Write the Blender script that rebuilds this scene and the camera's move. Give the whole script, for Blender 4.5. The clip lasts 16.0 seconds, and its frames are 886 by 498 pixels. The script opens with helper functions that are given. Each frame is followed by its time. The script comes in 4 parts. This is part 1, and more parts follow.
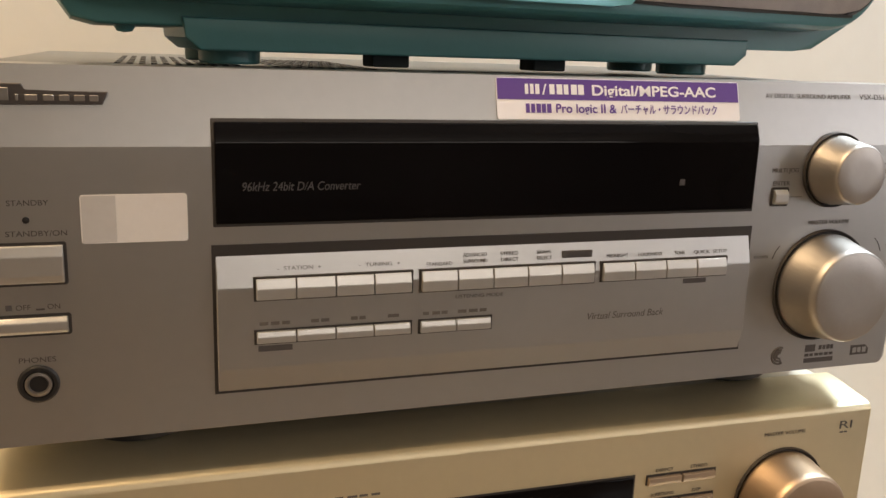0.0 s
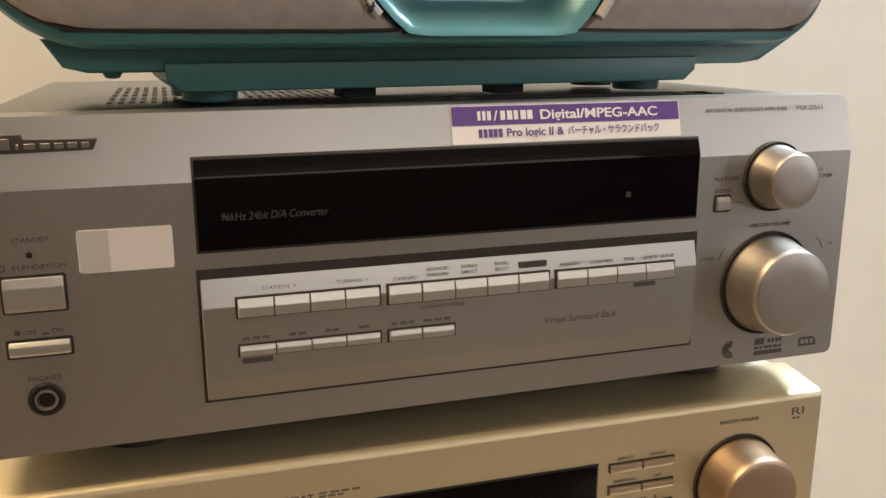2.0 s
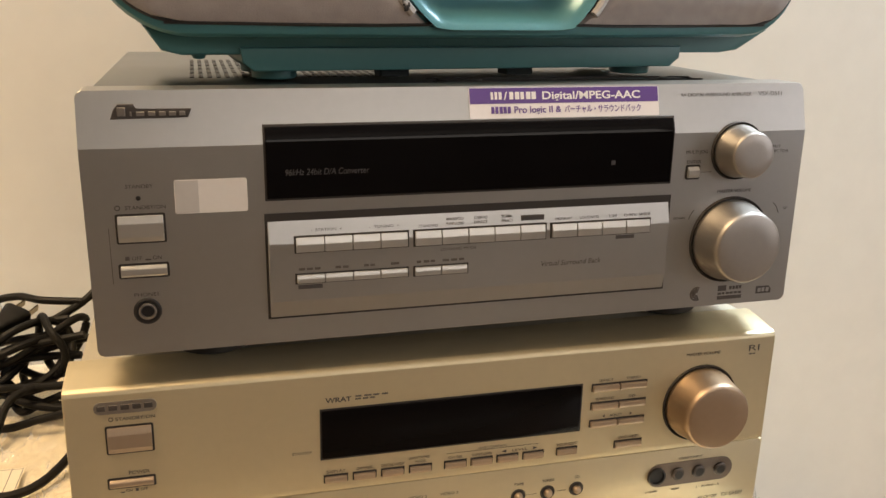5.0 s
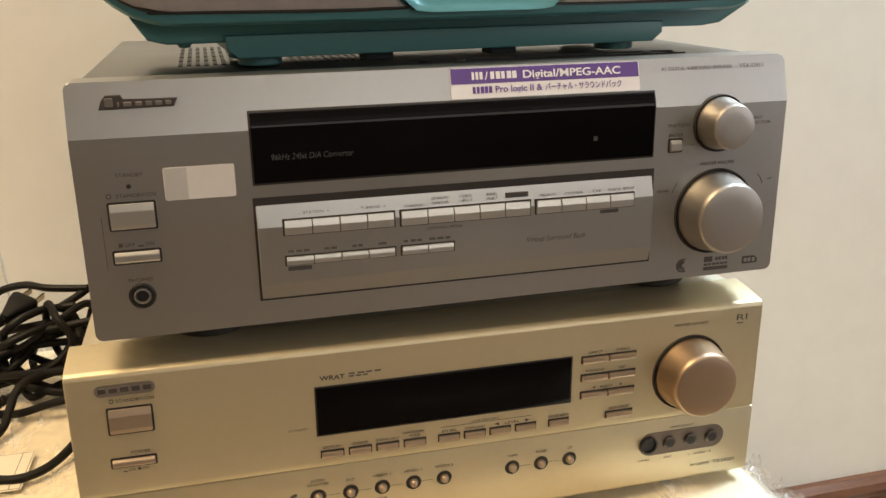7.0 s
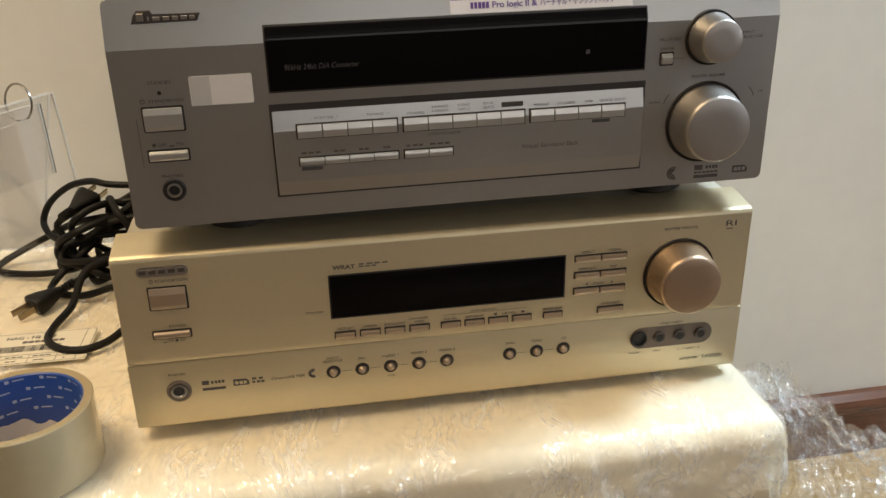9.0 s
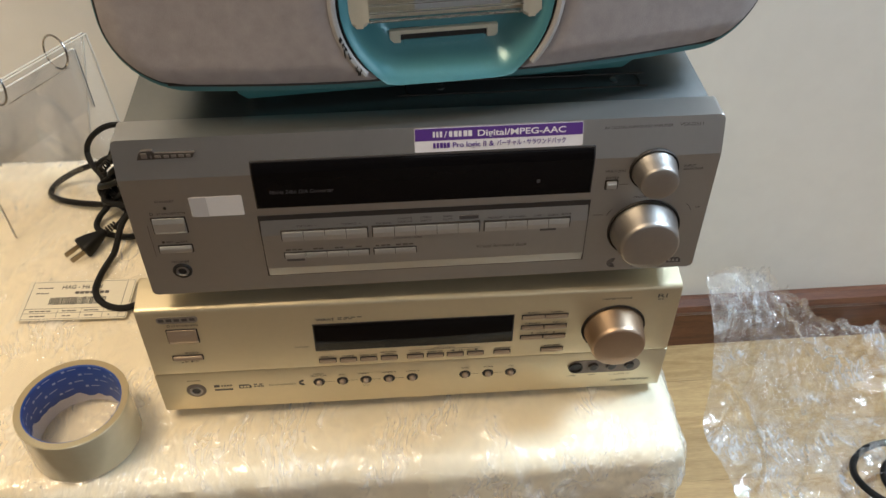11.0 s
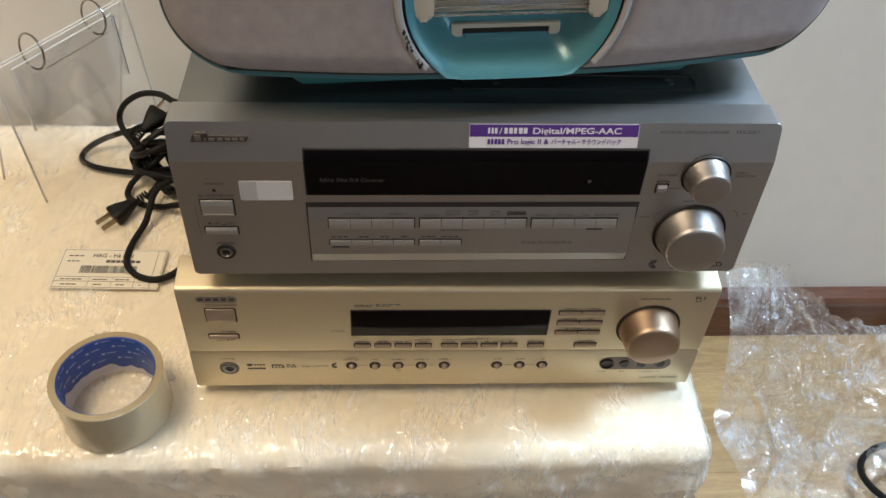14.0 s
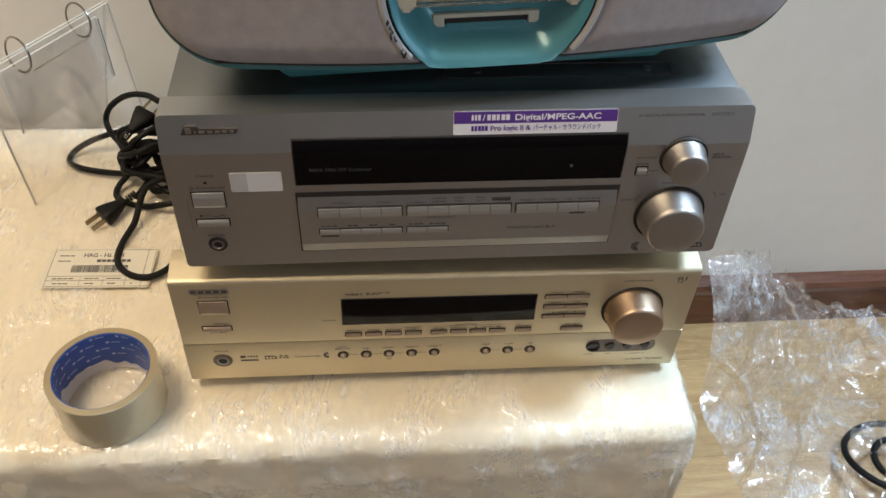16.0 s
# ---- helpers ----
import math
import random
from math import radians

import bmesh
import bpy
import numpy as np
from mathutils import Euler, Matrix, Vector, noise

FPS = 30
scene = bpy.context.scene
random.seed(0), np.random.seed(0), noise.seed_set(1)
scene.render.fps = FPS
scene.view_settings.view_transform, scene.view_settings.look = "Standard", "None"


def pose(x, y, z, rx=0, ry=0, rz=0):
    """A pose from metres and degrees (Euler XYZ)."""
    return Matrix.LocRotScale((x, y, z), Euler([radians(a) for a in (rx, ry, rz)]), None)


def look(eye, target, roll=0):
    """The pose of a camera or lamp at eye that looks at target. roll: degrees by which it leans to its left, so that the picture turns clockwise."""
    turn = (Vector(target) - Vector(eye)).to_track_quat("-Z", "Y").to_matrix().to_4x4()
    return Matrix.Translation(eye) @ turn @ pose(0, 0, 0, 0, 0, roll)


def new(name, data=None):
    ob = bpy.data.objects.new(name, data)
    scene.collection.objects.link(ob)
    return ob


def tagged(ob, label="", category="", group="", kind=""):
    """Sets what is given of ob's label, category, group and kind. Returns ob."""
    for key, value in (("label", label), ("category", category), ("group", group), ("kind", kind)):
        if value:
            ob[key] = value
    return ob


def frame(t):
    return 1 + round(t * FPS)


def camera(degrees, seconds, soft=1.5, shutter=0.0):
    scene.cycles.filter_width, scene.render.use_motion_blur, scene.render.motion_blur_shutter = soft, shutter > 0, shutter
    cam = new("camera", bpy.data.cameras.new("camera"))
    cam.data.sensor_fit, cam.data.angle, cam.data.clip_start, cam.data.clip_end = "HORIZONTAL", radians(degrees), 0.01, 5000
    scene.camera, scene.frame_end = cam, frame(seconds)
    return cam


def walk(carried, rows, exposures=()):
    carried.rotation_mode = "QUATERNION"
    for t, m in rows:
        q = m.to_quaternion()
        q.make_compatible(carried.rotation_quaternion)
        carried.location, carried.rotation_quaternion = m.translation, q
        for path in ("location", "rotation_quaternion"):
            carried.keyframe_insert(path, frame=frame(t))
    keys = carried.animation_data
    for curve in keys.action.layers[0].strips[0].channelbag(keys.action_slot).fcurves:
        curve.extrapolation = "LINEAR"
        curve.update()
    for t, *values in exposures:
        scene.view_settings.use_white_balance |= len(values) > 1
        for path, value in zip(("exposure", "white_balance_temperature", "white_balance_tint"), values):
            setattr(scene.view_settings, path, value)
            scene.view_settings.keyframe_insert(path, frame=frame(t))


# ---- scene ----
cam = camera(53.6, 16.0)

PATH = [
    (0, (0.07, -0.332, 0.311), (0.689, 1.516, -0.141), 2.0),
    (0.5, (0.082, -0.343, 0.313), (0.765, 1.484, -0.125), 1.6),
    (1, (0.093, -0.355, 0.334), (0.797, 1.472, -0.077), 0.7),
    (1.5, (0.089, -0.363, 0.333), (0.714, 1.484, -0.114), -0.1),
    (2, (0.082, -0.37, 0.33), (0.663, 1.484, -0.142), -0.2),
    (2.5, (0.079, -0.38, 0.338), (0.656, 1.478, -0.128), -0.1),
    (3, (0.068, -0.403, 0.343), (0.578, 1.467, -0.15), -0.2),
    (3.5, (0.046, -0.44, 0.348), (0.519, 1.429, -0.184), 0.9),
    (4, (0.042, -0.448, 0.348), (0.527, 1.416, -0.191), 1.2),
    (4.5, (0.047, -0.45, 0.346), (0.558, 1.402, -0.212), 1.3),
    (4.7, (0.052, -0.455, 0.347), (0.569, 1.396, -0.209), 1.2),
    (7, (0.071, -0.476, 0.352), (0.557, 1.367, -0.253), -0.8),
    (7.5, (0.071, -0.476, 0.349), (0.545, 1.363, -0.278), -0.6),
    (8, (0.074, -0.48, 0.349), (0.519, 1.349, -0.327), -0.2),
    (8.5, (0.078, -0.499, 0.34), (0.445, 1.316, -0.415), -0.0),
    (9, (0.107, -0.536, 0.365), (0.403, 1.274, -0.433), -1.5),
    (9.5, (0.173, -0.583, 0.397), (0.398, 1.224, -0.431), -4.5),
    (10, (0.175, -0.519, 0.488), (0.324, 1.144, -0.613), -6.8),
    (10.2, (0.191, -0.485, 0.553), (0.352, 1.077, -0.686), -3.8),
    (12.3, (0.179, -0.483, 0.674), (0.278, 0.941, -0.727), 1.5),
    (12.5, (0.179, -0.485, 0.672), (0.283, 0.937, -0.731), 1.9),
    (13, (0.169, -0.485, 0.653), (0.277, 0.905, -0.78), 2.6),
    (13.5, (0.156, -0.474, 0.651), (0.265, 0.915, -0.784), 2.9),
    (14, (0.153, -0.468, 0.658), (0.262, 0.94, -0.759), 2.9),
    (14.5, (0.155, -0.47, 0.661), (0.279, 0.947, -0.746), 2.7),
    (15, (0.157, -0.476, 0.659), (0.288, 0.934, -0.753), 2.5),
    (15.5, (0.154, -0.483, 0.657), (0.293, 0.921, -0.76), 2.5),
    (16, (0.15, -0.488, 0.66), (0.293, 0.923, -0.75), 2.4),
]
walk(cam, [(t, look(eye, target, roll)) for t, eye, target, roll in PATH],
     [(0, 0.34, 7100, 17), (1.5, 0.27, 7100, 16), (3.5, 0.24, 7100, 17), (7, 0.22, 6950, 13), (8, 0.08, 6800, 11), (9, -0.17, 6480, 12), (10.2, -0.20, 6250, 12), (12.3, -0.29, 5780, 13), (16, -0.29, 5780, 13)])

# ---- world, lamps ----
world = bpy.data.worlds.new("world")
scene.world = world
world.use_nodes = True
world.node_tree.nodes["Background"].inputs["Color"].default_value = (0.9, 0.85, 0.78, 1)
world.node_tree.nodes["Background"].inputs["Strength"].default_value = 0.05


def area_lamp(name, eye, target, sx, sy, power, colour):
    d = bpy.data.lights.new(name, "AREA")
    d.shape, d.size, d.size_y, d.energy, d.color = "RECTANGLE", sx, sy, power, colour
    ob = new(name, d)
    ob.matrix_world = look(eye, target)
    return ob


area_lamp("ceiling_lamp", (-0.80, -0.20, 2.06), (-0.80, -0.20, 0), 0.75, 0.75, 39.5, (1.0, 0.76, 0.46))
# Added fill lamp, unseen, high behind the viewer; the wall has no opening there.
area_lamp("high_fill", (0.9, -4.5, 1.62), (0.4, 0.0, 1.2), 4.0, 0.75, 28, (0.97, 0.955, 0.90))
# Unseen soft lamp added at the right to lift the panels; no window stands here.
area_lamp("side_fill", (2.9, -1.6, 0.75), (0.0, -0.6, 0.4), 2.0, 1.5, 24, (0.89, 0.94, 1.0))
area_lamp("cool_lamp", (1.55, 0.27, 1.6), (0.4, -0.05, 0.0), 0.42, 0.42, 54, (0.70, 0.88, 1.0))


# ---- materials ----
def nodes_of(name):
    m = bpy.data.materials.new(name)
    m.use_nodes = True
    nt = m.node_tree
    return m, nt, nt.nodes["Principled BSDF"]


def surface(name, colour, rough=0.5, metal=0.0, var=0.06, scale=40.0, bump=0.05, bump_scale=400.0,
            stretch=(1, 1, 1), coat=0.0, spec=0.5, dirt=0.0, distance=0.001):
    """A material with colour variation at two scales, roughness variation and fine relief."""
    m, nt, b = nodes_of(name)
    L, N = nt.links.new, nt.nodes.new
    tc, mp = N("ShaderNodeTexCoord"), N("ShaderNodeMapping")
    mp.inputs["Scale"].default_value = stretch
    L(tc.outputs["Object"], mp.inputs["Vector"])
    big, fine = N("ShaderNodeTexNoise"), N("ShaderNodeTexNoise")
    big.inputs["Scale"].default_value, big.inputs["Detail"].default_value = scale * 0.25, 4
    fine.inputs["Scale"].default_value, fine.inputs["Detail"].default_value = scale * 6, 3
    L(mp.outputs[0], big.inputs["Vector"]), L(mp.outputs[0], fine.inputs["Vector"])
    mixn = N("ShaderNodeMix")
    mixn.data_type = "FLOAT"
    mixn.inputs["Factor"].default_value = 0.45
    L(big.outputs[0], mixn.inputs[2]), L(fine.outputs[0], mixn.inputs[3])
    ramp = N("ShaderNodeMapRange")
    ramp.inputs["From Min"].default_value, ramp.inputs["From Max"].default_value = 0.3, 0.7
    ramp.inputs["To Min"].default_value, ramp.inputs["To Max"].default_value = 1 - var - dirt, 1 + var
    L(mixn.outputs[0], ramp.inputs["Value"])
    mul = N("ShaderNodeMix")
    mul.data_type, mul.blend_type = "RGBA", "MULTIPLY"
    mul.inputs["Factor"].default_value = 1
    mul.inputs[6].default_value = (*colour, 1)
    L(ramp.outputs[0], mul.inputs[7])
    L(mul.outputs[2], b.inputs["Base Color"])
    rr = N("ShaderNodeMapRange")
    rr.inputs["To Min"].default_value, rr.inputs["To Max"].default_value = max(0.02, rough - 0.06), min(1, rough + 0.06)
    L(big.outputs[0], rr.inputs["Value"]), L(rr.outputs[0], b.inputs["Roughness"])
    b.inputs["Metallic"].default_value = metal
    b.inputs["Specular IOR Level"].default_value = spec
    b.inputs["Coat Weight"].default_value = coat
    if bump:
        bn, bp = N("ShaderNodeTexNoise"), N("ShaderNodeBump")
        bn.inputs["Scale"].default_value, bn.inputs["Detail"].default_value = bump_scale, 3
        bp.inputs["Strength"].default_value, bp.inputs["Distance"].default_value = bump, distance
        L(mp.outputs[0], bn.inputs["Vector"]), L(bn.outputs[0], bp.inputs["Height"]), L(bp.outputs[0], b.inputs["Normal"])
    return m


def film(name, base, gloss, rough, tint, scale, depth, veil=0.0, worn=0.0):
    """Thin clear plastic: mostly see-through, glossy, with thin crossing creases denser in places."""
    m, nt, b = nodes_of(name)
    L, N = nt.links.new, nt.nodes.new
    nt.nodes.remove(b)
    out = nt.nodes["Material Output"]

    def math_node(op, x, y=None, clamp=False):
        n = N("ShaderNodeMath")
        n.operation, n.use_clamp = op, clamp
        for i, v in enumerate((x, y)):
            if v is None:
                continue
            if isinstance(v, (int, float)):
                n.inputs[i].default_value = v
            else:
                L(v, n.inputs[i])
        return n.outputs[0]

    tc, warp, off, add = N("ShaderNodeTexCoord"), N("ShaderNodeTexNoise"), N("ShaderNodeVectorMath"), N("ShaderNodeVectorMath")
    warp.inputs["Scale"].default_value, warp.inputs["Detail"].default_value = 14, 3
    off.operation = "SCALE"
    off.inputs["Scale"].default_value = 0.05
    L(tc.outputs["Object"], warp.inputs["Vector"]), L(warp.outputs["Color"], off.inputs[0])
    L(tc.outputs["Object"], add.inputs[0]), L(off.outputs[0], add.inputs[1])
    patch, swell = N("ShaderNodeTexNoise"), N("ShaderNodeTexNoise")
    patch.inputs["Scale"].default_value, patch.inputs["Detail"].default_value = 16, 4
    swell.inputs["Scale"].default_value, swell.inputs["Detail"].default_value = 60, 3
    L(tc.outputs["Object"], patch.inputs["Vector"]), L(add.outputs[0], swell.inputs["Vector"])
    dense = math_node("MULTIPLY", math_node("SUBTRACT", patch.outputs[0], 0.45), 6.0, True)
    total = math_node("MULTIPLY", swell.outputs[0], 1.4)
    creases = math_node("ADD", 0.0, 0.0)
    for turn, size, weight in ((1.15, 1.0, 1.0), (1.95, 0.75, 1.0), (0.5, 1.3, 0.7), (2.4, 2.0, 0.6)):
        mp, n = N("ShaderNodeMapping"), N("ShaderNodeTexNoise")
        mp.inputs["Rotation"].default_value = (0.3 * turn, 0.2, turn)
        mp.inputs["Scale"].default_value = (1.0, 0.22, 0.6)
        n.inputs["Scale"].default_value, n.inputs["Detail"].default_value = scale * size, 2
        L(add.outputs[0], mp.inputs["Vector"]), L(mp.outputs[0], n.inputs["Vector"])
        ridge = math_node("ABSOLUTE", math_node("SUBTRACT", n.outputs[0], 0.5))
        line = math_node("SUBTRACT", 1.0, math_node("MULTIPLY", ridge, 16.0), True)
        line = math_node("MULTIPLY", math_node("MULTIPLY", line, math_node("ADD", dense, 0.14)), weight)
        total, creases = math_node("ADD", total, line), math_node("ADD", creases, line)
    bp = N("ShaderNodeBump")
    bp.inputs["Strength"].default_value, bp.inputs["Distance"].default_value = 1.0, depth
    L(total, bp.inputs["Height"])
    gl, tr, df = N("ShaderNodeBsdfGlossy"), N("ShaderNodeBsdfTransparent"), N("ShaderNodeBsdfDiffuse")
    gl.inputs["Roughness"].default_value, gl.inputs["Color"].default_value = rough, (0.95, 0.95, 0.95, 1)
    tr.inputs["Color"].default_value, df.inputs["Color"].default_value = (*tint, 1), (0.85, 0.85, 0.85, 1)
    L(bp.outputs[0], gl.inputs["Normal"])
    fr = N("ShaderNodeLayerWeight")
    fr.inputs["Blend"].default_value = 0.5
    fac = math_node("ADD", math_node("MULTIPLY", math_node("POWER", fr.outputs["Facing"], 4.0), 0.6), gloss, True)
    haze = math_node("ADD", math_node("ADD", math_node("MULTIPLY", dense, veil), math_node("MULTIPLY", creases, worn)), base, True)
    inner, outer = N("ShaderNodeMixShader"), N("ShaderNodeMixShader")
    L(haze, inner.inputs[0]), L(tr.outputs[0], inner.inputs[1]), L(df.outputs[0], inner.inputs[2])
    L(fac, outer.inputs[0]), L(inner.outputs[0], outer.inputs[1]), L(gl.outputs[0], outer.inputs[2])
    L(outer.outputs[0], out.inputs["Surface"])
    return m


def clear(name, rough=0.02, tint=(0.97, 0.98, 0.97)):
    m, nt, b = nodes_of(name)
    b.inputs["Base Color"].default_value = (*tint, 1)
    b.inputs["Roughness"].default_value, b.inputs["IOR"].default_value = rough, 1.45
    b.inputs["Transmission Weight"].default_value = 1
    return m


def wood(name, dark, light, along="X", rough=0.35, scale=9.0):
    m, nt, b = nodes_of(name)
    L, N = nt.links.new, nt.nodes.new
    tc, mp, oi, ad = N("ShaderNodeTexCoord"), N("ShaderNodeMapping"), N("ShaderNodeObjectInfo"), N("ShaderNodeVectorMath")
    mp.inputs["Scale"].default_value = (1, 9, 9) if along == "X" else (9, 1, 9)
    sc = N("ShaderNodeVectorMath")
    sc.operation = "SCALE"
    sc.inputs["Scale"].default_value = 7
    cx = N("ShaderNodeCombineXYZ")
    L(oi.outputs["Random"], cx.inputs[0]), L(oi.outputs["Random"], cx.inputs[1])
    L(cx.outputs[0], sc.inputs[0]), L(tc.outputs["Object"], ad.inputs[0]), L(sc.outputs[0], ad.inputs[1])
    L(ad.outputs[0], mp.inputs["Vector"])
    n, f = N("ShaderNodeTexNoise"), N("ShaderNodeTexNoise")
    n.inputs["Scale"].default_value, n.inputs["Detail"].default_value, n.inputs["Distortion"].default_value = scale, 6, 1.2
    f.inputs["Scale"].default_value, f.inputs["Detail"].default_value = scale * 9, 4
    L(mp.outputs[0], n.inputs["Vector"]), L(mp.outputs[0], f.inputs["Vector"])
    mix = N("ShaderNodeMix")
    mix.data_type = "FLOAT"
    mix.inputs["Factor"].default_value = 0.4
    L(n.outputs[0], mix.inputs[2]), L(f.outputs[0], mix.inputs[3])
    r = N("ShaderNodeValToRGB")
    r.color_ramp.elements[0].position, r.color_ramp.elements[1].position = 0.34, 0.66
    r.color_ramp.elements[0].color, r.color_ramp.elements[1].color = (*dark, 1), (*light, 1)
    L(mix.outputs[0], r.inputs[0])
    hv = N("ShaderNodeHueSaturation")
    mr = N("ShaderNodeMapRange")
    mr.inputs["To Min"].default_value, mr.inputs["To Max"].default_value = 0.85, 1.12
    L(oi.outputs["Random"], mr.inputs["Value"]), L(mr.outputs[0], hv.inputs["Value"]), L(r.outputs[0], hv.inputs["Color"])
    L(hv.outputs[0], b.inputs["Base Color"])
    bp = N("ShaderNodeBump")
    bp.inputs["Strength"].default_value, bp.inputs["Distance"].default_value = 0.15, 0.001
    L(mix.outputs[0], bp.inputs["Height"]), L(bp.outputs[0], b.inputs["Normal"])
    b.inputs["Roughness"].default_value = rough
    b.inputs["Coat Weight"].default_value = 0.15
    return m


SILVER = surface("silver_paint", (0.425, 0.424, 0.418), 0.35, 0.88, 0.03, 30, 0.04, 2500)
SILVER_KNOB = surface("spun_aluminium", (0.40, 0.375, 0.35), 0.44, 1.0, 0.04, 40, 0.06, 900, (1, 0.03, 1))
SILVER_KEY = surface("silver_key", (0.50, 0.495, 0.48), 0.32, 0.7, 0.03, 40, 0.02, 2000)
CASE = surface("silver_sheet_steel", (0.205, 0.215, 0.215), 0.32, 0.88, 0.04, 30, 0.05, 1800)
GOLD = surface("champagne_paint", (0.640, 0.555, 0.375), 0.41, 0.68, 0.03, 30, 0.04, 2500)
GOLD_KNOB = surface("champagne_aluminium", (0.44, 0.325, 0.23), 0.44, 1.0, 0.04, 40, 0.06, 900, (1, 0.03, 1))
GOLD_KEY = surface("champagne_key", (0.43, 0.335, 0.25), 0.34, 0.6, 0.03, 40, 0.02, 2000)
BLACK = surface("black_plastic", (0.012, 0.011, 0.011), 0.45, 0, 0.1, 60, 0.05, 1200)
GLASS_BLACK = surface("smoked_display_window", (0.004, 0.0035, 0.004), 0.05, 0, 0.05, 8, 0.0, spec=0.12)
GROOVE = surface("dark_groove", (0.03, 0.025, 0.022), 0.6, 0, 0.05, 60, 0)
INK = surface("dark_print", (0.085, 0.075, 0.07), 0.6, 0, 0.08, 300, 0)
INK_FAINT = surface("faint_print", (0.13, 0.115, 0.10), 0.6, 0, 0.08, 300, 0)
PALE_PRINT = surface("pale_print", (0.075, 0.07, 0.075), 0.6, 0, 0.08, 300, 0)
BADGE = surface("badge_plate", (0.08, 0.07, 0.065), 0.4, 0.3, 0.1, 200, 0.02, 1500)
BADGE_LIGHT = surface("badge_relief", (0.34, 0.32, 0.30), 0.3, 0.8, 0.05, 200, 0)
PAPER = surface("white_paper_sticker", (0.80, 0.77, 0.74), 0.55, 0, 0.03, 40, 0.03, 700)
PAPER_GREY = surface("worn_sticker", (0.58, 0.56, 0.54), 0.5, 0, 0.04, 40, 0.03, 700)
PURPLE = surface("purple_sticker", (0.10, 0.035, 0.26), 0.3, 0, 0.05, 60, 0.02, 600, coat=0.3)
LILAC = surface("pale_sticker", (0.84, 0.82, 0.85), 0.3, 0, 0.03, 60, 0.02, 600, coat=0.3)
CHROME = surface("chrome_ring", (0.75, 0.72, 0.68), 0.15, 1, 0.03, 60, 0)
BRASS = surface("brass_prong", (0.28, 0.23, 0.16), 0.28, 1, 0.06, 90, 0.03, 900)
TEAL = surface("teal_plastic", (0.048, 0.172, 0.180), 0.38, 0, 0.05, 30, 0.05, 900)
TEAL_MID = surface("teal_shell_plastic", (0.048, 0.175, 0.195), 0.36, 0, 0.05, 30, 0.05, 900)
TEAL_LIGHT = surface("teal_satin_plastic", (0.09, 0.28, 0.33), 0.27, 0.15, 0.04, 20, 0.03, 900, coat=0.2)
FABRIC = surface("grey_speaker_cloth", (0.37, 0.335, 0.325), 0.8, 0.1, 0.16, 420, 0.5, 1500, distance=0.0006)
TRIM = surface("pale_silver_trim", (0.50, 0.49, 0.475), 0.4, 0.3, 0.12, 150, 0.08, 600)
CREAM = surface("cream_plastic", (0.62, 0.58, 0.46), 0.4, 0, 0.04, 40, 0.03, 900)
RUBBER = surface("dark_rubber", (0.02, 0.03, 0.032), 0.65, 0, 0.08, 60, 0.05, 900)
CABLE = surface("black_cable_rubber", (0.007, 0.0065, 0.006), 0.5, 0, 0.1, 60, 0.05, 700, spec=0.22)
WALL = surface("wall_paint", (0.765, 0.745, 0.695), 0.7, 0, 0.025, 5, 0.08, 220, dirt=0.03)
CEIL = surface("ceiling_paint", (0.80, 0.78, 0.74), 0.8, 0, 0.02, 5, 0.05, 200)
FOAM = surface("cream_foam_wrap", (0.85, 0.765, 0.575), 0.55, 0, 0.05, 18, 0.25, 60, dirt=0.04)
LABEL_PAPER = surface("delivery_label_paper", (0.80, 0.75, 0.62), 0.5, 0, 0.04, 40, 0.05, 200)
BLUE = surface("blue_printed_core", (0.02, 0.075, 0.34), 0.4, 0, 0.06, 60, 0.03, 300)
CARD = surface("torn_white_core", (0.72, 0.68, 0.66), 0.8, 0, 0.06, 90, 0.3, 300)
TAPE_SIDE = surface("rolled_tape_edge", (0.37, 0.295, 0.165), 0.35, 0, 0.05, 50, 0.1, 500, (1, 1, 12), coat=0.3)
TAPE_FACE = surface("rolled_tape_face", (0.50, 0.43, 0.275), 0.16, 0, 0.05, 20, 0.03, 120, coat=0.6)
WINDOW_CLEAR = clear("clear_ribbed_lid", 0.05)
WRAP = film("stretch_film", 0.04, 0.11, 0.15, (0.995, 0.99, 0.985), 62, 0.0012, 0.10, 0.16)
CRUMPLED = film("crumpled_clear_plastic", 0.02, 0.20, 0.11, (0.99, 0.99, 0.99), 75, 0.0020, 0.10, 0.22)
CLEAR_SHEET = film("thin_clear_acrylic", 0.025, 0.07, 0.03, (0.995, 0.99, 0.985), 2, 0.0)
CUT_EDGE = surface("cut_acrylic_edge", (0.56, 0.54, 0.49), 0.25, 0, 0.03, 60, 0.02, 600, coat=0.5)
OAK = wood("oak_board", (0.36, 0.215, 0.085), (0.56, 0.37, 0.165), "X")
MAHOGANY = wood("reddish_brown_board", (0.075, 0.028, 0.014), (0.17, 0.068, 0.034), "X", 0.3)


# ---- building helpers ----
def part(name, bm, material, parent=None, label="", smooth=False, crease=35):
    me = bpy.data.meshes.new(name)
    bmesh.ops.recalc_face_normals(bm, faces=bm.faces)
    bm.to_mesh(me)
    bm.free()
    me.materials.append(material)
    if smooth:
        me.shade_smooth()
        me.set_sharp_from_angle(angle=radians(crease))
    ob = new(name, me)
    ob.parent = parent
    if label:
        ob["label"] = label
    return ob


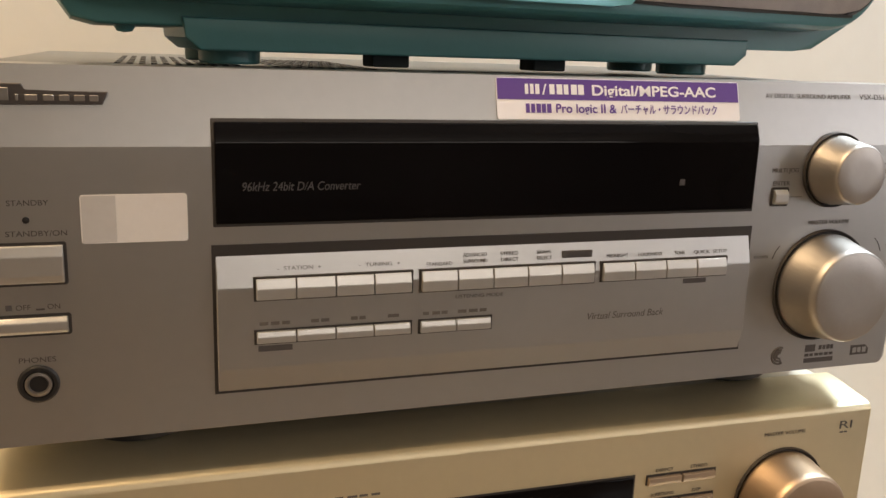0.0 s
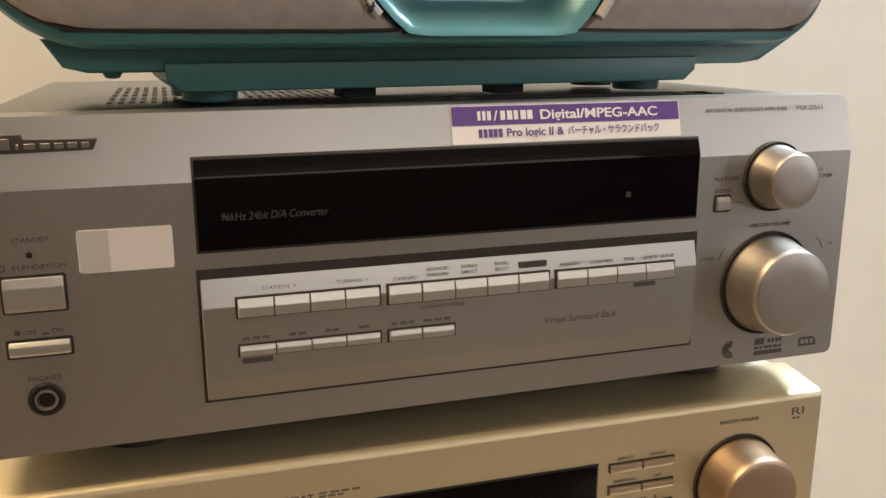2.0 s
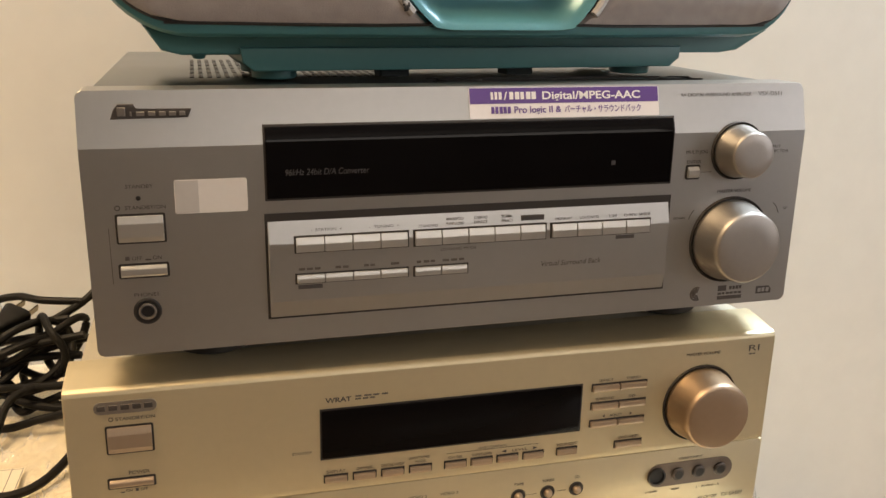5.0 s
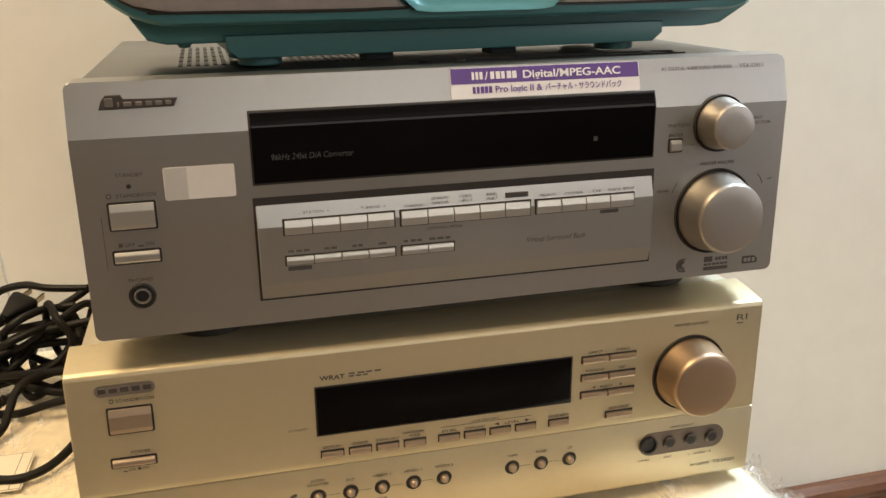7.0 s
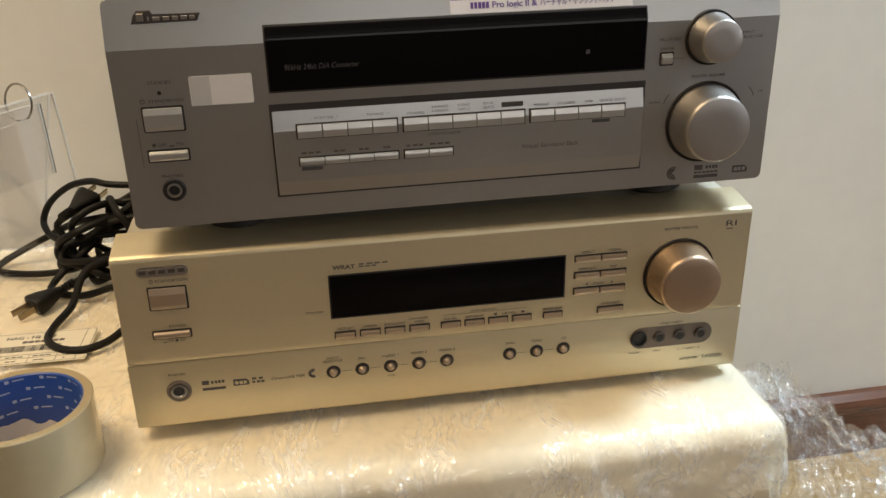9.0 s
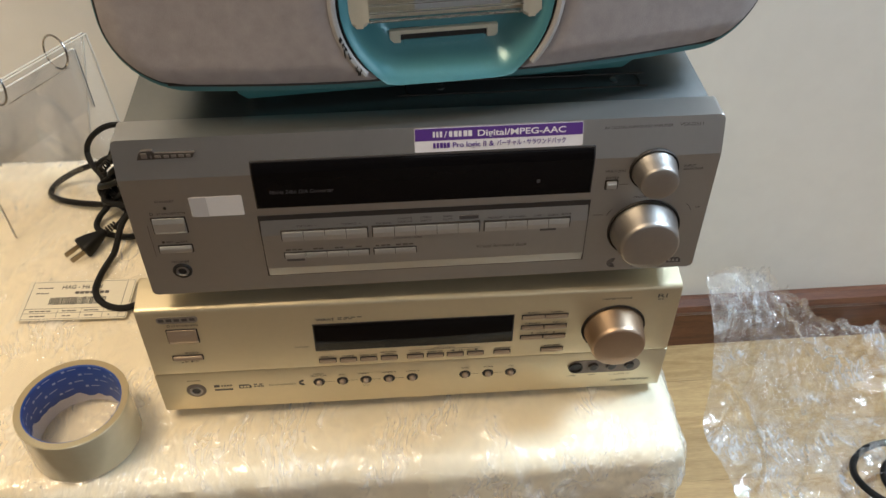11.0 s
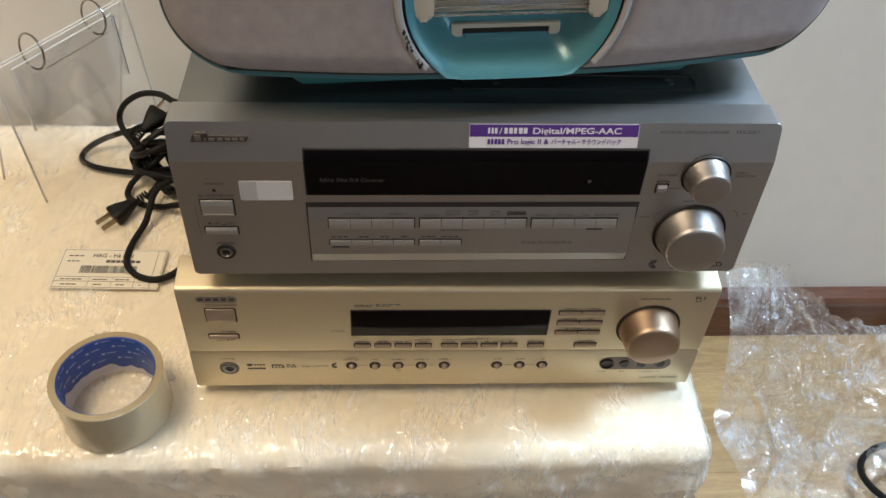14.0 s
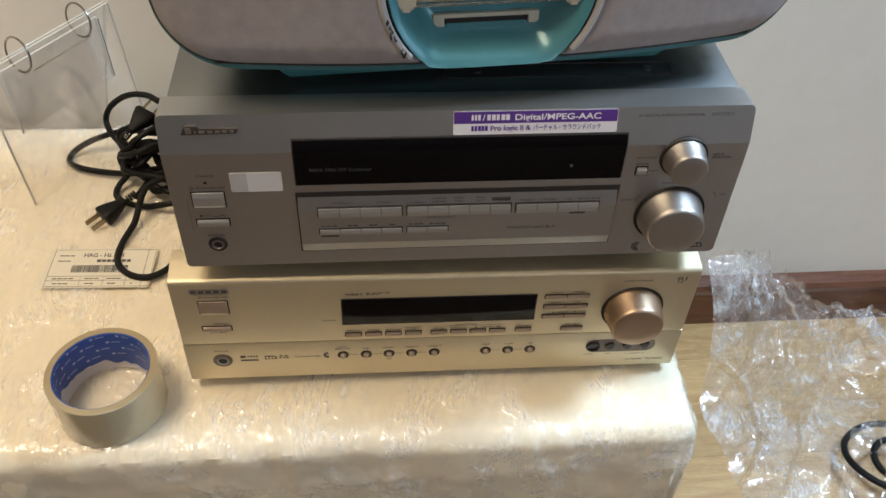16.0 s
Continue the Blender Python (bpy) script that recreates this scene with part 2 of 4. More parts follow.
def box(x0, x1, y0, y1, z0, z1, bevel=0.0, seg=2, bm=None):
    bm = bm or bmesh.new()
    r = bmesh.ops.create_cube(bm, size=1)
    bmesh.ops.transform(bm, verts=r["verts"], matrix=Matrix.LocRotScale(((x0 + x1) / 2, (y0 + y1) / 2, (z0 + z1) / 2), None, (x1 - x0, y1 - y0, z1 - z0)))
    if bevel:
        es = list({e for v in r["verts"] for e in v.link_edges})
        bmesh.ops.bevel(bm, geom=es, offset=bevel, segments=seg, affect="EDGES", profile=0.5)
    return bm


def prism(profile, x0, x1, bevel=0.0, seg=2):
    """A (y, z) outline drawn out along x."""
    bm = bmesh.new()
    a = [bm.verts.new((x0, y, z)) for y, z in profile]
    b = [bm.verts.new((x1, y, z)) for y, z in profile]
    bm.faces.new(a), bm.faces.new(b[::-1])
    n = len(profile)
    for i in range(n):
        bm.faces.new((a[i], b[i], b[(i + 1) % n], a[(i + 1) % n]))
    bmesh.ops.recalc_face_normals(bm, faces=bm.faces)
    if bevel:
        bmesh.ops.bevel(bm, geom=[e for e in bm.edges], offset=bevel, segments=seg, affect="EDGES", profile=0.5)
    return bm


def slab(outline, y0, y1, bevel=0.0, bm=None):
    """An (x, z) outline drawn out along y."""
    bm = bm or bmesh.new()
    a = [bm.verts.new((x, y0, z)) for x, z in outline]
    b = [bm.verts.new((x, y1, z)) for x, z in outline]
    f = bm.faces.new(a)
    bm.faces.new(b[::-1])
    n = len(outline)
    for i in range(n):
        bm.faces.new((a[i], b[i], b[(i + 1) % n], a[(i + 1) % n]))
    if bevel:
        bmesh.ops.bevel(bm, geom=list(f.edges), offset=bevel, segments=3, affect="EDGES", profile=0.5)
    return bm


def pill(cx, cz, w, h, r, n=6):
    out = []
    for sx, sz, a0 in ((1, 1, 0), (-1, 1, 90), (-1, -1, 180), (1, -1, 270)):
        for i in range(n + 1):
            a = radians(a0 + 90 * i / n)
            out.append((cx + sx * (w / 2 - r) + r * math.cos(a), cz + sz * (h / 2 - r) + r * math.sin(a)))
    return out


def lathe(profile, cx, cz, seg=64, bm=None, y=0.0):
    """An (r, y) outline turned round the y axis through (cx, cz)."""
    bm = bm or bmesh.new()
    rings = []
    for r, yy in profile:
        if r < 1e-6:
            rings.append([bm.verts.new((cx, y + yy, cz))])
        else:
            rings.append([bm.verts.new((cx + r * math.cos(2 * math.pi * i / seg), y + yy, cz + r * math.sin(2 * math.pi * i / seg))) for i in range(seg)])
    for a, b in zip(rings, rings[1:]):
        for i in range(seg):
            j = (i + 1) % seg
            if len(a) == 1 and len(b) == 1:
                continue
            if len(a) == 1:
                bm.faces.new((a[0], b[i], b[j]))
            elif len(b) == 1:
                bm.faces.new((a[i], b[0], a[j]))
            else:
                bm.faces.new((a[i], b[i], b[j], a[j]))
    return bm


def turned_z(profile, cx, cy, seg=64):
    bm = lathe([(r, z) for r, z in profile], 0, 0, seg)
    bmesh.ops.transform(bm, verts=bm.verts, matrix=Matrix.Translation((cx, cy, 0)) @ pose(0, 0, 0, 90, 0, 0))
    return bm


def tube(points, radius, seg=10, closed=False, steps=10, flat=1.0):
    """A round cord along a smooth line through the points."""
    pts = [Vector(p) for p in points]
    line = []
    n = len(pts)
    for i in range(n if closed else n - 1):
        p0 = pts[i - 1] if closed or i else pts[0]
        p1, p2 = pts[i], pts[(i + 1) % n]
        p3 = pts[(i + 2) % n] if closed or i + 2 < n else pts[-1]
        for k in range(steps):
            t = k / steps
            line.append(0.5 * (2 * p1 + (p2 - p0) * t + (2 * p0 - 5 * p1 + 4 * p2 - p3) * t * t + (3 * p1 - p0 - 3 * p2 + p3) * t ** 3))
    if not closed:
        line.append(pts[-1])
    bm = bmesh.new()
    rings, m = [], len(line)
    normal = None
    for i, p in enumerate(line):
        a = line[(i + 1) % m] if closed or i + 1 < m else p
        b = line[i - 1] if closed or i else p
        d = (a - b).normalized()
        if normal is None:
            normal = d.orthogonal().normalized()
        normal = (normal - d * normal.dot(d)).normalized()
        side = d.cross(normal)
        rings.append([bm.verts.new(p + radius * (math.cos(2 * math.pi * k / seg) * normal + flat * math.sin(2 * math.pi * k / seg) * side)) for k in range(seg)])
    for i in range(m if closed else m - 1):
        a, b = rings[i], rings[(i + 1) % m]
        for k in range(seg):
            bm.faces.new((a[k], a[(k + 1) % seg], b[(k + 1) % seg], b[k]))
    if not closed:
        bm.faces.new(rings[0][::-1]), bm.faces.new(rings[-1])
    return bm


def lettering(name, text, x, y, z, size, material, parent, width=None, tilt=0.0, align="LEFT", label="", shear=0.0, bold=0.0, flat=None):
    """Raised print that faces the front; width squeezes or stretches it to fit. flat: a pose to lay it by instead."""
    cu = bpy.data.curves.new(name, "FONT")
    cu.body, cu.size, cu.align_x, cu.extrude, cu.shear, cu.offset = text, size, align, 0.00004, shear, bold
    tmp = bpy.data.objects.new(name, cu)
    scene.collection.objects.link(tmp)
    dg = bpy.context.evaluated_depsgraph_get()
    me = bpy.data.meshes.new_from_object(tmp.evaluated_get(dg))
    bpy.data.objects.remove(tmp)
    bpy.data.curves.remove(cu)
    xs = [v.co.x for v in me.vertices]
    k = width / (max(xs) - min(xs)) if width and xs else 1
    m = (flat if flat else pose(x, y, z, 90 + tilt, 0, 0)) @ Matrix.Diagonal((k, 1, 1, 1))
    me.transform(m)
    me.materials.clear()
    me.materials.append(material)
    ob = new(name, me)
    ob.parent = parent
    if label:
        ob["label"] = label
    return ob


def empty(name, m, label, category, group=""):
    ob = new(name)
    ob.empty_display_size = 0.05
    ob.matrix_world = m
    return tagged(ob, label, category, group)


# ---- the room ----
FLOOR, WALL_Y = -0.459, 0.452
XL, XR, YF, TOP = -2.2, 3.0, -4.6, 2.1


def structure(name, bm, material, label, category):
    return tagged(part(name, bm, material), label, category, "", "structure")


structure("wall_north", box(XL, XR, WALL_Y, WALL_Y + 0.12, FLOOR - 0.05, TOP), WALL, "cream painted wall behind the stacked receivers", "wall")
# Unseen walls: the room's dimness is put into their colour, for dark reflections.
SHADED_WALL = surface("darkened_wall_paint", (0.30, 0.26, 0.22), 0.8, 0, 0.03, 5, 0.05, 200)
structure("wall_west", box(XL - 0.12, XL, YF, WALL_Y + 0.12, FLOOR - 0.05, TOP), SHADED_WALL, "plain unseen side wall, darkened for a dim room in reflections", "wall")
structure("wall_east", box(XR, XR + 0.12, YF, WALL_Y + 0.12, FLOOR - 0.05, TOP), SHADED_WALL, "plain unseen side wall, darkened for a dim room in reflections", "wall")
structure("wall_south", box(XL - 0.12, XR + 0.12, YF - 0.12, YF, FLOOR - 0.05, TOP), SHADED_WALL, "plain unseen wall behind the viewer, darkened for a dim room in reflections", "wall")
structure("ceiling", box(XL - 0.12, XR + 0.12, YF - 0.12, WALL_Y + 0.12, TOP, TOP + 0.1), CEIL, "plain white painted ceiling", "ceiling")
# Same oak with shade put into its colour, to weaken bounce onto the fronts.
SHADED_FLOOR = wood("shaded_floor_board", (0.095, 0.06, 0.033), (0.17, 0.115, 0.065), "X")
floor = structure("floor", box(XL, XR, YF, WALL_Y, FLOOR - 0.06, FLOOR - 0.012), SHADED_FLOOR, "oak board floor with a satin finish, colour darkened for shade beyond the laid boards", "floor")
structure("baseboard", prism([(WALL_Y, FLOOR), (WALL_Y - 0.016, FLOOR), (WALL_Y - 0.016, FLOOR + 0.072), (WALL_Y - 0.019, FLOOR + 0.076),
                 (WALL_Y - 0.021, FLOOR + 0.084), (WALL_Y - 0.018, FLOOR + 0.094), (WALL_Y - 0.008, FLOOR + 0.101), (WALL_Y, FLOOR + 0.102)], XL, XR),
                 MAHOGANY, "reddish brown wooden skirting board with moulded top", "baseboard")

# ---- the wrapped box ----
BX0, BX1, BY0, BY1, BZ = -0.95, 0.430, -0.067, 0.405, 0.000


def drape(step, drop, radius, lift, wrinkle, seed, x0=BX0, x1=BX1, y0=BY0, y1=BY1, jitter=0.0, crinkle=0.0):
    """A sheet laid over the box: flat on top, rounded over the edges, hanging at the sides."""
    bm = bmesh.new()
    if crinkle:
        x0 = -0.42
    us = np.arange(x0, x1 + drop + step, step)
    vs = np.arange(y0 - drop, y1 + 0.06 + step, step)
    grid = []
    rng = random.Random(11)
    for u0 in us:
        row = []
        for v0 in vs:
            u, v = u0 + jitter * step * rng.uniform(-1, 1), v0 + jitter * step * rng.uniform(-1, 1)
            eu = max(0.0, u - (x1 - radius))
            ev = min(0.0, v - (y0 + radius)) if v < y0 + radius else max(0.0, v - (y1 - radius))
            e = math.hypot(eu, ev)
            px, py = min(u, x1 - radius), min(max(v, y0 + radius), y1 - radius)
            nx = ny = 0.0
            nz, z = 1.0, BZ
            if e > 0:
                a = min(e / radius, math.pi / 2)
                dx, dy = eu / e, ev / e
                px, py = px + dx * radius * math.sin(a), py + dy * radius * math.sin(a)
                z = BZ - radius * (1 - math.cos(a)) - max(0.0, e - radius * math.pi / 2)
                nx, ny, nz = dx * math.sin(a), dy * math.sin(a), math.cos(a)
            p = Vector((u * 1.0, v * 1.0, seed))
            w = noise.noise(p * 9) * 0.9 + 0.55 * (1 - 2 * abs(noise.noise(p * 19 + Vector((3, 1, 0))))) + 0.35 * (1 - 2 * abs(noise.noise(p * 43)))
            if crinkle:
                rough = 0.35 + 1.3 * max(0.0, noise.noise(p * 8 + Vector((7, 2, 0))) + 0.25)
                q = p + 0.006 * Vector((noise.noise(p * 30), noise.noise(p * 30 + Vector((5, 5, 0))), 0))
                c = 0.0
                for k, (ang, fine) in enumerate(((20, 150), (75, 105), (130, 190), (165, 125))):
                    ca, sa = math.cos(radians(ang)), math.sin(radians(ang))
                    c += (0.45 - 1.6 * abs(noise.noise(Vector(((ca * q.x + sa * q.y) * fine, (ca * q.y - sa * q.x) * 34, seed + 3.7 * k))))) * 100 / fine
                w += crinkle * rough * c
                # folds where the film doubles over
                w += 1.1 * math.exp(-(noise.noise(p * 7 + Vector((2, 4, 3))) / 0.035) ** 2)
                if ev < 0 and e > radius:
                    w += 1.1 * math.exp(-((e - 0.052 - 0.010 * noise.noise(Vector((u * 9, 3, 0)))) / 0.008) ** 2)
            # long creases run down the hanging side
            if e > radius:
                s = u if abs(ev) > eu else v
                w += 0.9 * (1 - 2 * abs(noise.noise(Vector((s * 22 + 0.35 * z * 22, z * 3, seed)))))
            h = max(lift * 0.25, lift + wrinkle * w * (1.0 + (0.9 if crinkle else 2.2) * min(1.0, max(0.0, e - radius * 0.4) / 0.05)))
            row.append(bm.verts.new((px + nx * h, py + ny * h, z + nz * h)))
        grid.append(row)
    for a, b in zip(grid, grid[1:]):
        for i in range(len(vs) - 1):
            bm.faces.new((a[i], b[i], b[i + 1], a[i + 1]))
    return bm


crate = empty("wrapped_box", pose(0, 0, 0), "large box wrapped in cream foam and crinkled clear film", "box")
part("foam_cover", drape(0.006, 0.47, 0.015, 0.0, 0.0014, 1.7), FOAM, crate, "cream foam sheet", True)
cover = part("stretch_film", drape(0.0026, 0.24, 0.017, 0.0030, 0.0011, 5.3, jitter=0.25, crinkle=1.15), WRAP, crate, "crinkled clear stretch film", True, 60)
cover.visible_shadow = False

# ---- receivers ----


def lean_y(z):
    """Depth of the upper, leaning part of the silver front."""
    return 0.0 if z < 0.111 else (z - 0.111) * 0.28


def key_row(parent, xs, z0, z1, material, y, gaps=0.0004, depth=0.0022, bevel=0.0006):
    """Push keys side by side in one dark slot."""
    part("key_slot", box(xs[0] - 0.0007, xs[-1] + 0.0007, y - 0.0006, y + 0.002, z0 - 0.0007, z1 + 0.0007), GROOVE, parent)
    for a, b in zip(xs, xs[1:]):
        h = z1 - z0
        prof = [(y + 0.003, z0), (y - depth, z0), (y - depth, z0 + h * 0.52), (y - depth + h * 0.14, z1), (y + 0.003, z1)]
        part("key", prism(prof, a + gaps / 2, b - gaps / 2, 0.00025, 1), material, parent)


def knob(parent, name, cx, cz, ring, foot, cap, height, material, y=0.0):
    """A turned knob in a round recess."""
    k = part(name, lathe([(foot, 0.001), (foot, -height * 0.12), (foot * 0.985, -height * 0.16), (cap * 1.06, -height * 0.80), (cap * 1.035, -height * 0.93),
                          (cap * 0.99, -height * 0.985), (cap * 0.95, -height), (cap * 0.5, -height - 0.0002), (0, -height - 0.0003)], cx, cz, 72, y=y),
             material, parent, "turned aluminium knob", True)
    part("knob_recess", lathe([(foot * 0.9, -0.0002), (ring * 0.965, -0.0002), (ring * 0.985, -0.0012), (ring, -0.0014), (ring * 1.012, -0.0006), (ring * 1.02, 0.001)], cx, cz, 72, y=y),
         GROOVE, parent, "dark recess round the knob", True)
    return k


def jack(parent, cx, cz, r, y=0.0, ring=BADGE_LIGHT, collar=BLACK):
    j = part("headphone_jack", lathe([(r, 0.001), (r, -0.0006), (r * 0.9, -0.0012), (r * 0.72, -0.0012), (r * 0.66, -0.0004), (r * 0.66, 0.0005)], cx, cz, 40, y=y), collar, parent, "round headphone socket", True)
    part("socket_ring", lathe([(r * 0.66, 0.0), (r * 0.64, -0.0015), (r * 0.5, -0.0017), (r * 0.44, -0.001), (r * 0.44, 0.001)], cx, cz, 40, y=y), ring, j, "bright metal ring", True)
    part("socket_hole", lathe([(r * 0.45, -0.0004), (0, -0.0004)], cx, cz, 32, y=y), BLACK, j)
    return j


def framed_key(parent, x0, x1, z0, z1, material, y=0.0, name="power_key"):
    part("key_frame", slab(pill((x0 + x1) / 2, (z0 + z1) / 2, x1 - x0 + 0.0022, z1 - z0 + 0.0022, 0.0011), y - 0.0003, y + 0.002), GROOVE, parent)
    h = z1 - z0
    prof = [(y + 0.001, z0), (y - 0.0016, z0), (y - 0.0024, z0 + h * 0.2), (y - 0.0024, z0 + h * 0.72), (y - 0.0010, z1), (y + 0.001, z1)]
    return part(name, prism(prof, x0, x1, 0.0004, 2), material, parent)


def bars(parent, x0, x1, z, h, n, material, y, name="print_bar"):
    """Print too small to read, as short bars."""
    rng = random.Random(int(x0 * 9000 + z * 7000))
    bm = bmesh.new()
    w = (x1 - x0) / n
    for i in range(n):
        a = x0 + i * w
        box(a + w * 0.08, a + w * rng.uniform(0.7, 0.92), y - 0.00008, y + 0.0002, z - h / 2, z + h / 2, bm=bm)
    return part(name, bm, material, parent)


def silver_receiver():
    """The upper receiver. Its own zero is the lower left front corner of the front panel."""
    r = empty("av_receiver", pose(0, 0, 0.161), "silver surround receiver with dark display, stacked on gold receiver", "receiver")
    W, H = 0.42, 0.139
    front = slab(pill(W / 2, H / 2, W, H, 0.0035, 5), 0.0, 0.03, 0.0006)
    bmesh.ops.bisect_plane(front, geom=front.verts[:] + front.edges[:] + front.faces[:], plane_co=(0, 0, 0.111), plane_no=(0, 0, 1))
    for v in front.verts:
        if v.co.y < 0.01:
            v.co.y += lean_y(v.co.z)
    part("front_panel", front, SILVER, r, "satin silver front panel", True, 6)
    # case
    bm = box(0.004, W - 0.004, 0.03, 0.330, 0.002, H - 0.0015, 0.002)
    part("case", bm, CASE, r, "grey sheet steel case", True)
    for gx0, gx1 in ((0.055, 0.115), (0.125, 0.18)):
        for gy in (0.10, 0.13, 0.16, 0.19, 0.22):
            bm = bmesh.new()
            n = int((gx1 - gx0) / 0.0052)
            for i in range(n):
                x = gx0 + i * 0.0052
                box(x, x + 0.0026, gy - 0.011, gy + 0.011, H - 0.0016, H - 0.0011, bm=bm)
            part("vent_grille", bm, BLACK, r, "row of narrow vent slots")
    part("top_groove", tube([(x, y, H - 0.0013) for x, y in pill(0.285, 0.058, 0.17, 0.017, 0.006, 3)], 0.0006, 6, True, 2), GROOVE, r, "oval pressed groove")
    for x in (0.225, 0.352):
        part("screw", turned_z([(0.0032, H - 0.0016), (0.0032, H - 0.0006), (0.0022, H - 0.0002), (0, H - 0.0002)], x, 0.058, 20), CASE, r, "small case screw", True)
    for x, y in ((0.06, 0.05), (0.36, 0.05), (0.06, 0.29), (0.36, 0.29)):
        f = turned_z([(0, -0.0165), (0.02, -0.0165), (0.0225, -0.015), (0.0235, -0.002), (0.02, 0.004), (0, 0.004)], x, y, 40)
        part("foot", f, BLACK, r, "round black foot", True)
    # display window
    dz0, dz1 = 0.082, 0.120
    part("display_frame", prism([(0.002, dz0 - 0.0012), (-0.0006, dz0 - 0.0012), (-0.0006, 0.113), (0.0022, dz1 + 0.0012), (0.005, dz1 + 0.0012)], 0.0902, 0.3298, 0.0003, 1), GROOVE, r)
    disp = part("display_window", prism([(0.002, dz0), (-0.0016, dz0), (-0.0016, 0.1125), (-0.0004, 0.1165), (0.0012, dz1), (0.005, dz1)], 0.0912, 0.3288, 0.0005, 2), GLASS_BLACK, r, "glossy black display window", True, 6)
    lettering("display_text", "96kHz 24bit D/A Converter", 0.1005, -0.0018, 0.0945, 0.0048, PALE_PRINT, disp, 0.045, shear=0.2)
    part("indicator_window", box(0.2893, 0.2917, -0.0020, -0.0012, 0.0937, 0.0963), PALE_PRINT, disp)
    # drop-down flap with creased face
    part("flap_gap", box(0.0893, 0.3309, -0.0004, 0.002, 0.0141, 0.0739), GROOVE, r)
    flap = part("flap", prism([(0.002, 0.0155), (-0.0016, 0.0155), (-0.0036, 0.0248), (-0.0036, 0.0573), (0.0004, 0.0725), (0.002, 0.0725)], 0.0906, 0.3296, 0.0003, 1), SILVER, r, "silver flap with a row of keys", True, 4)
    fy = -0.0034
    key_row(flap, [0.105, 0.1205, 0.136, 0.1515, 0.167], 0.0527, 0.0608, SILVER_KEY, fy)
    key_row(flap, [0.171, 0.1866, 0.2022, 0.2178, 0.2334, 0.249], 0.0525, 0.0608, SILVER_KEY, fy)
    key_row(flap, [0.253, 0.2688, 0.2846, 0.3003, 0.316], 0.0527, 0.0605, SILVER_KEY, fy)
    key_row(flap, [0.105, 0.1205, 0.136, 0.1515, 0.167], 0.0352, 0.0398, SILVER_KEY, fy)
    key_row(flap, [0.171, 0.1865, 0.202], 0.0350, 0.0398, SILVER_KEY, fy)
    for txt, x, z, w in (("-  STATION  +", 0.1135, 0.0635, 0.017), ("-  TUNING  +", 0.1455, 0.0635, 0.017), ("STANDARD", 0.1735, 0.0625, 0.011), ("ADVANCED", 0.1895, 0.0655, 0.0105),
                         ("SURROUND", 0.1895, 0.063, 0.0105), ("STEREO", 0.206, 0.0655, 0.008), ("DIRECT", 0.206, 0.063, 0.008), ("SIGNAL", 0.2225, 0.0655, 0.007), ("SELECT", 0.2225, 0.063, 0.007),
                         ("MIDNIGHT", 0.2555, 0.0625, 0.0105), ("LOUDNESS", 0.271, 0.0625, 0.012), ("TONE", 0.2895, 0.0625, 0.0055), ("QUICK  SETUP", 0.2995, 0.0625, 0.0175)):
        lettering("caption", txt, x, -0.0037 + (z - 0.0573) * 0.263 - 0.0002, z, 0.0022, INK, flap, w, -14.7)
    part("caption_plate", box(0.2345, 0.2485, -0.0024, 0.0, 0.0632, 0.0662), INK, flap)
    lettering("plate_text", "MONITOR", 0.2365, -0.00255, 0.0638, 0.0022, PALE_PRINT, flap, 0.010)
    part("caption_plate", box(0.2945, 0.3065, -0.00375, 0.0, 0.0492, 0.0514), INK, flap)
    part("caption_plate", box(0.1058, 0.119, -0.00375, 0.0, 0.0315, 0.0338), INK, flap)
    for x0, x1, z, n in ((0.106, 0.119, 0.0428, 3), (0.126, 0.134, 0.0428, 2), (0.142, 0.149, 0.0428, 2), (0.157, 0.163, 0.0428, 1), (0.172, 0.184, 0.0428, 3), (0.187, 0.2015, 0.0428, 3)):
        bars(flap, x0, x1, z, 0.0014, n, INK_FAINT, -0.0036)
    lettering("caption", "LISTENING MODE", 0.186, -0.00375, 0.0485, 0.0022, INK_FAINT, flap, 0.021)
    lettering("flap_script", "Virtual Surround Back", 0.247, -0.00375, 0.0352, 0.0045, INK_FAINT, flap, 0.038, shear=0.2)
    # brand badge as a plain slanted plate
    b = part("badge", slab([(0.016, 0.125), (0.0535, 0.1255), (0.0555, 0.1300), (0.0285, 0.1300), (0.0275, 0.1325), (0.020, 0.1325), (0.0178, 0.130)], 0.0035, 0.0065, 0.0004), BADGE, r, "dark slanted badge")
    for i, (x0, x1) in enumerate(((0.0195, 0.0235), (0.0255, 0.0265), (0.0285, 0.0325), (0.0343, 0.0378), (0.0395, 0.0428), (0.0443, 0.0478), (0.0493, 0.0523))):
        part("badge_relief", box(x0, x1, 0.0030, 0.0037, 0.1266, 0.1288 + (0.0022 if i == 0 else 0), 0.0002, 1), BADGE_LIGHT, b)
    # stickers
    s = part("white_sticker", slab(pill(0.0627, 0.085, 0.0368, 0.0178, 0.0012), -0.0003, 0.0002), PAPER, r, "blank white sticker")
    part("sticker_strip", box(0.0447, 0.0563, -0.00042, -0.0002, 0.0765, 0.0935), PAPER_GREY, s, "greyish worn strip")
    tl = Matrix.Translation((0.2035, lean_y(0.1215) - 0.0003, 0.1216)) @ pose(0, 0, 0, -15.6, 0, 0)
    st = part("feature_sticker", slab(pill(0.0583, 0.00865, 0.1166, 0.0173, 0.0010), -0.0002, 0.0), LILAC, r, "purple and white feature sticker")
    st.matrix_local = tl
    part("purple_half", box(0.0004, 0.1162, -0.0003, -0.00015, 0.0082, 0.0170), PURPLE, st, "purple upper half")
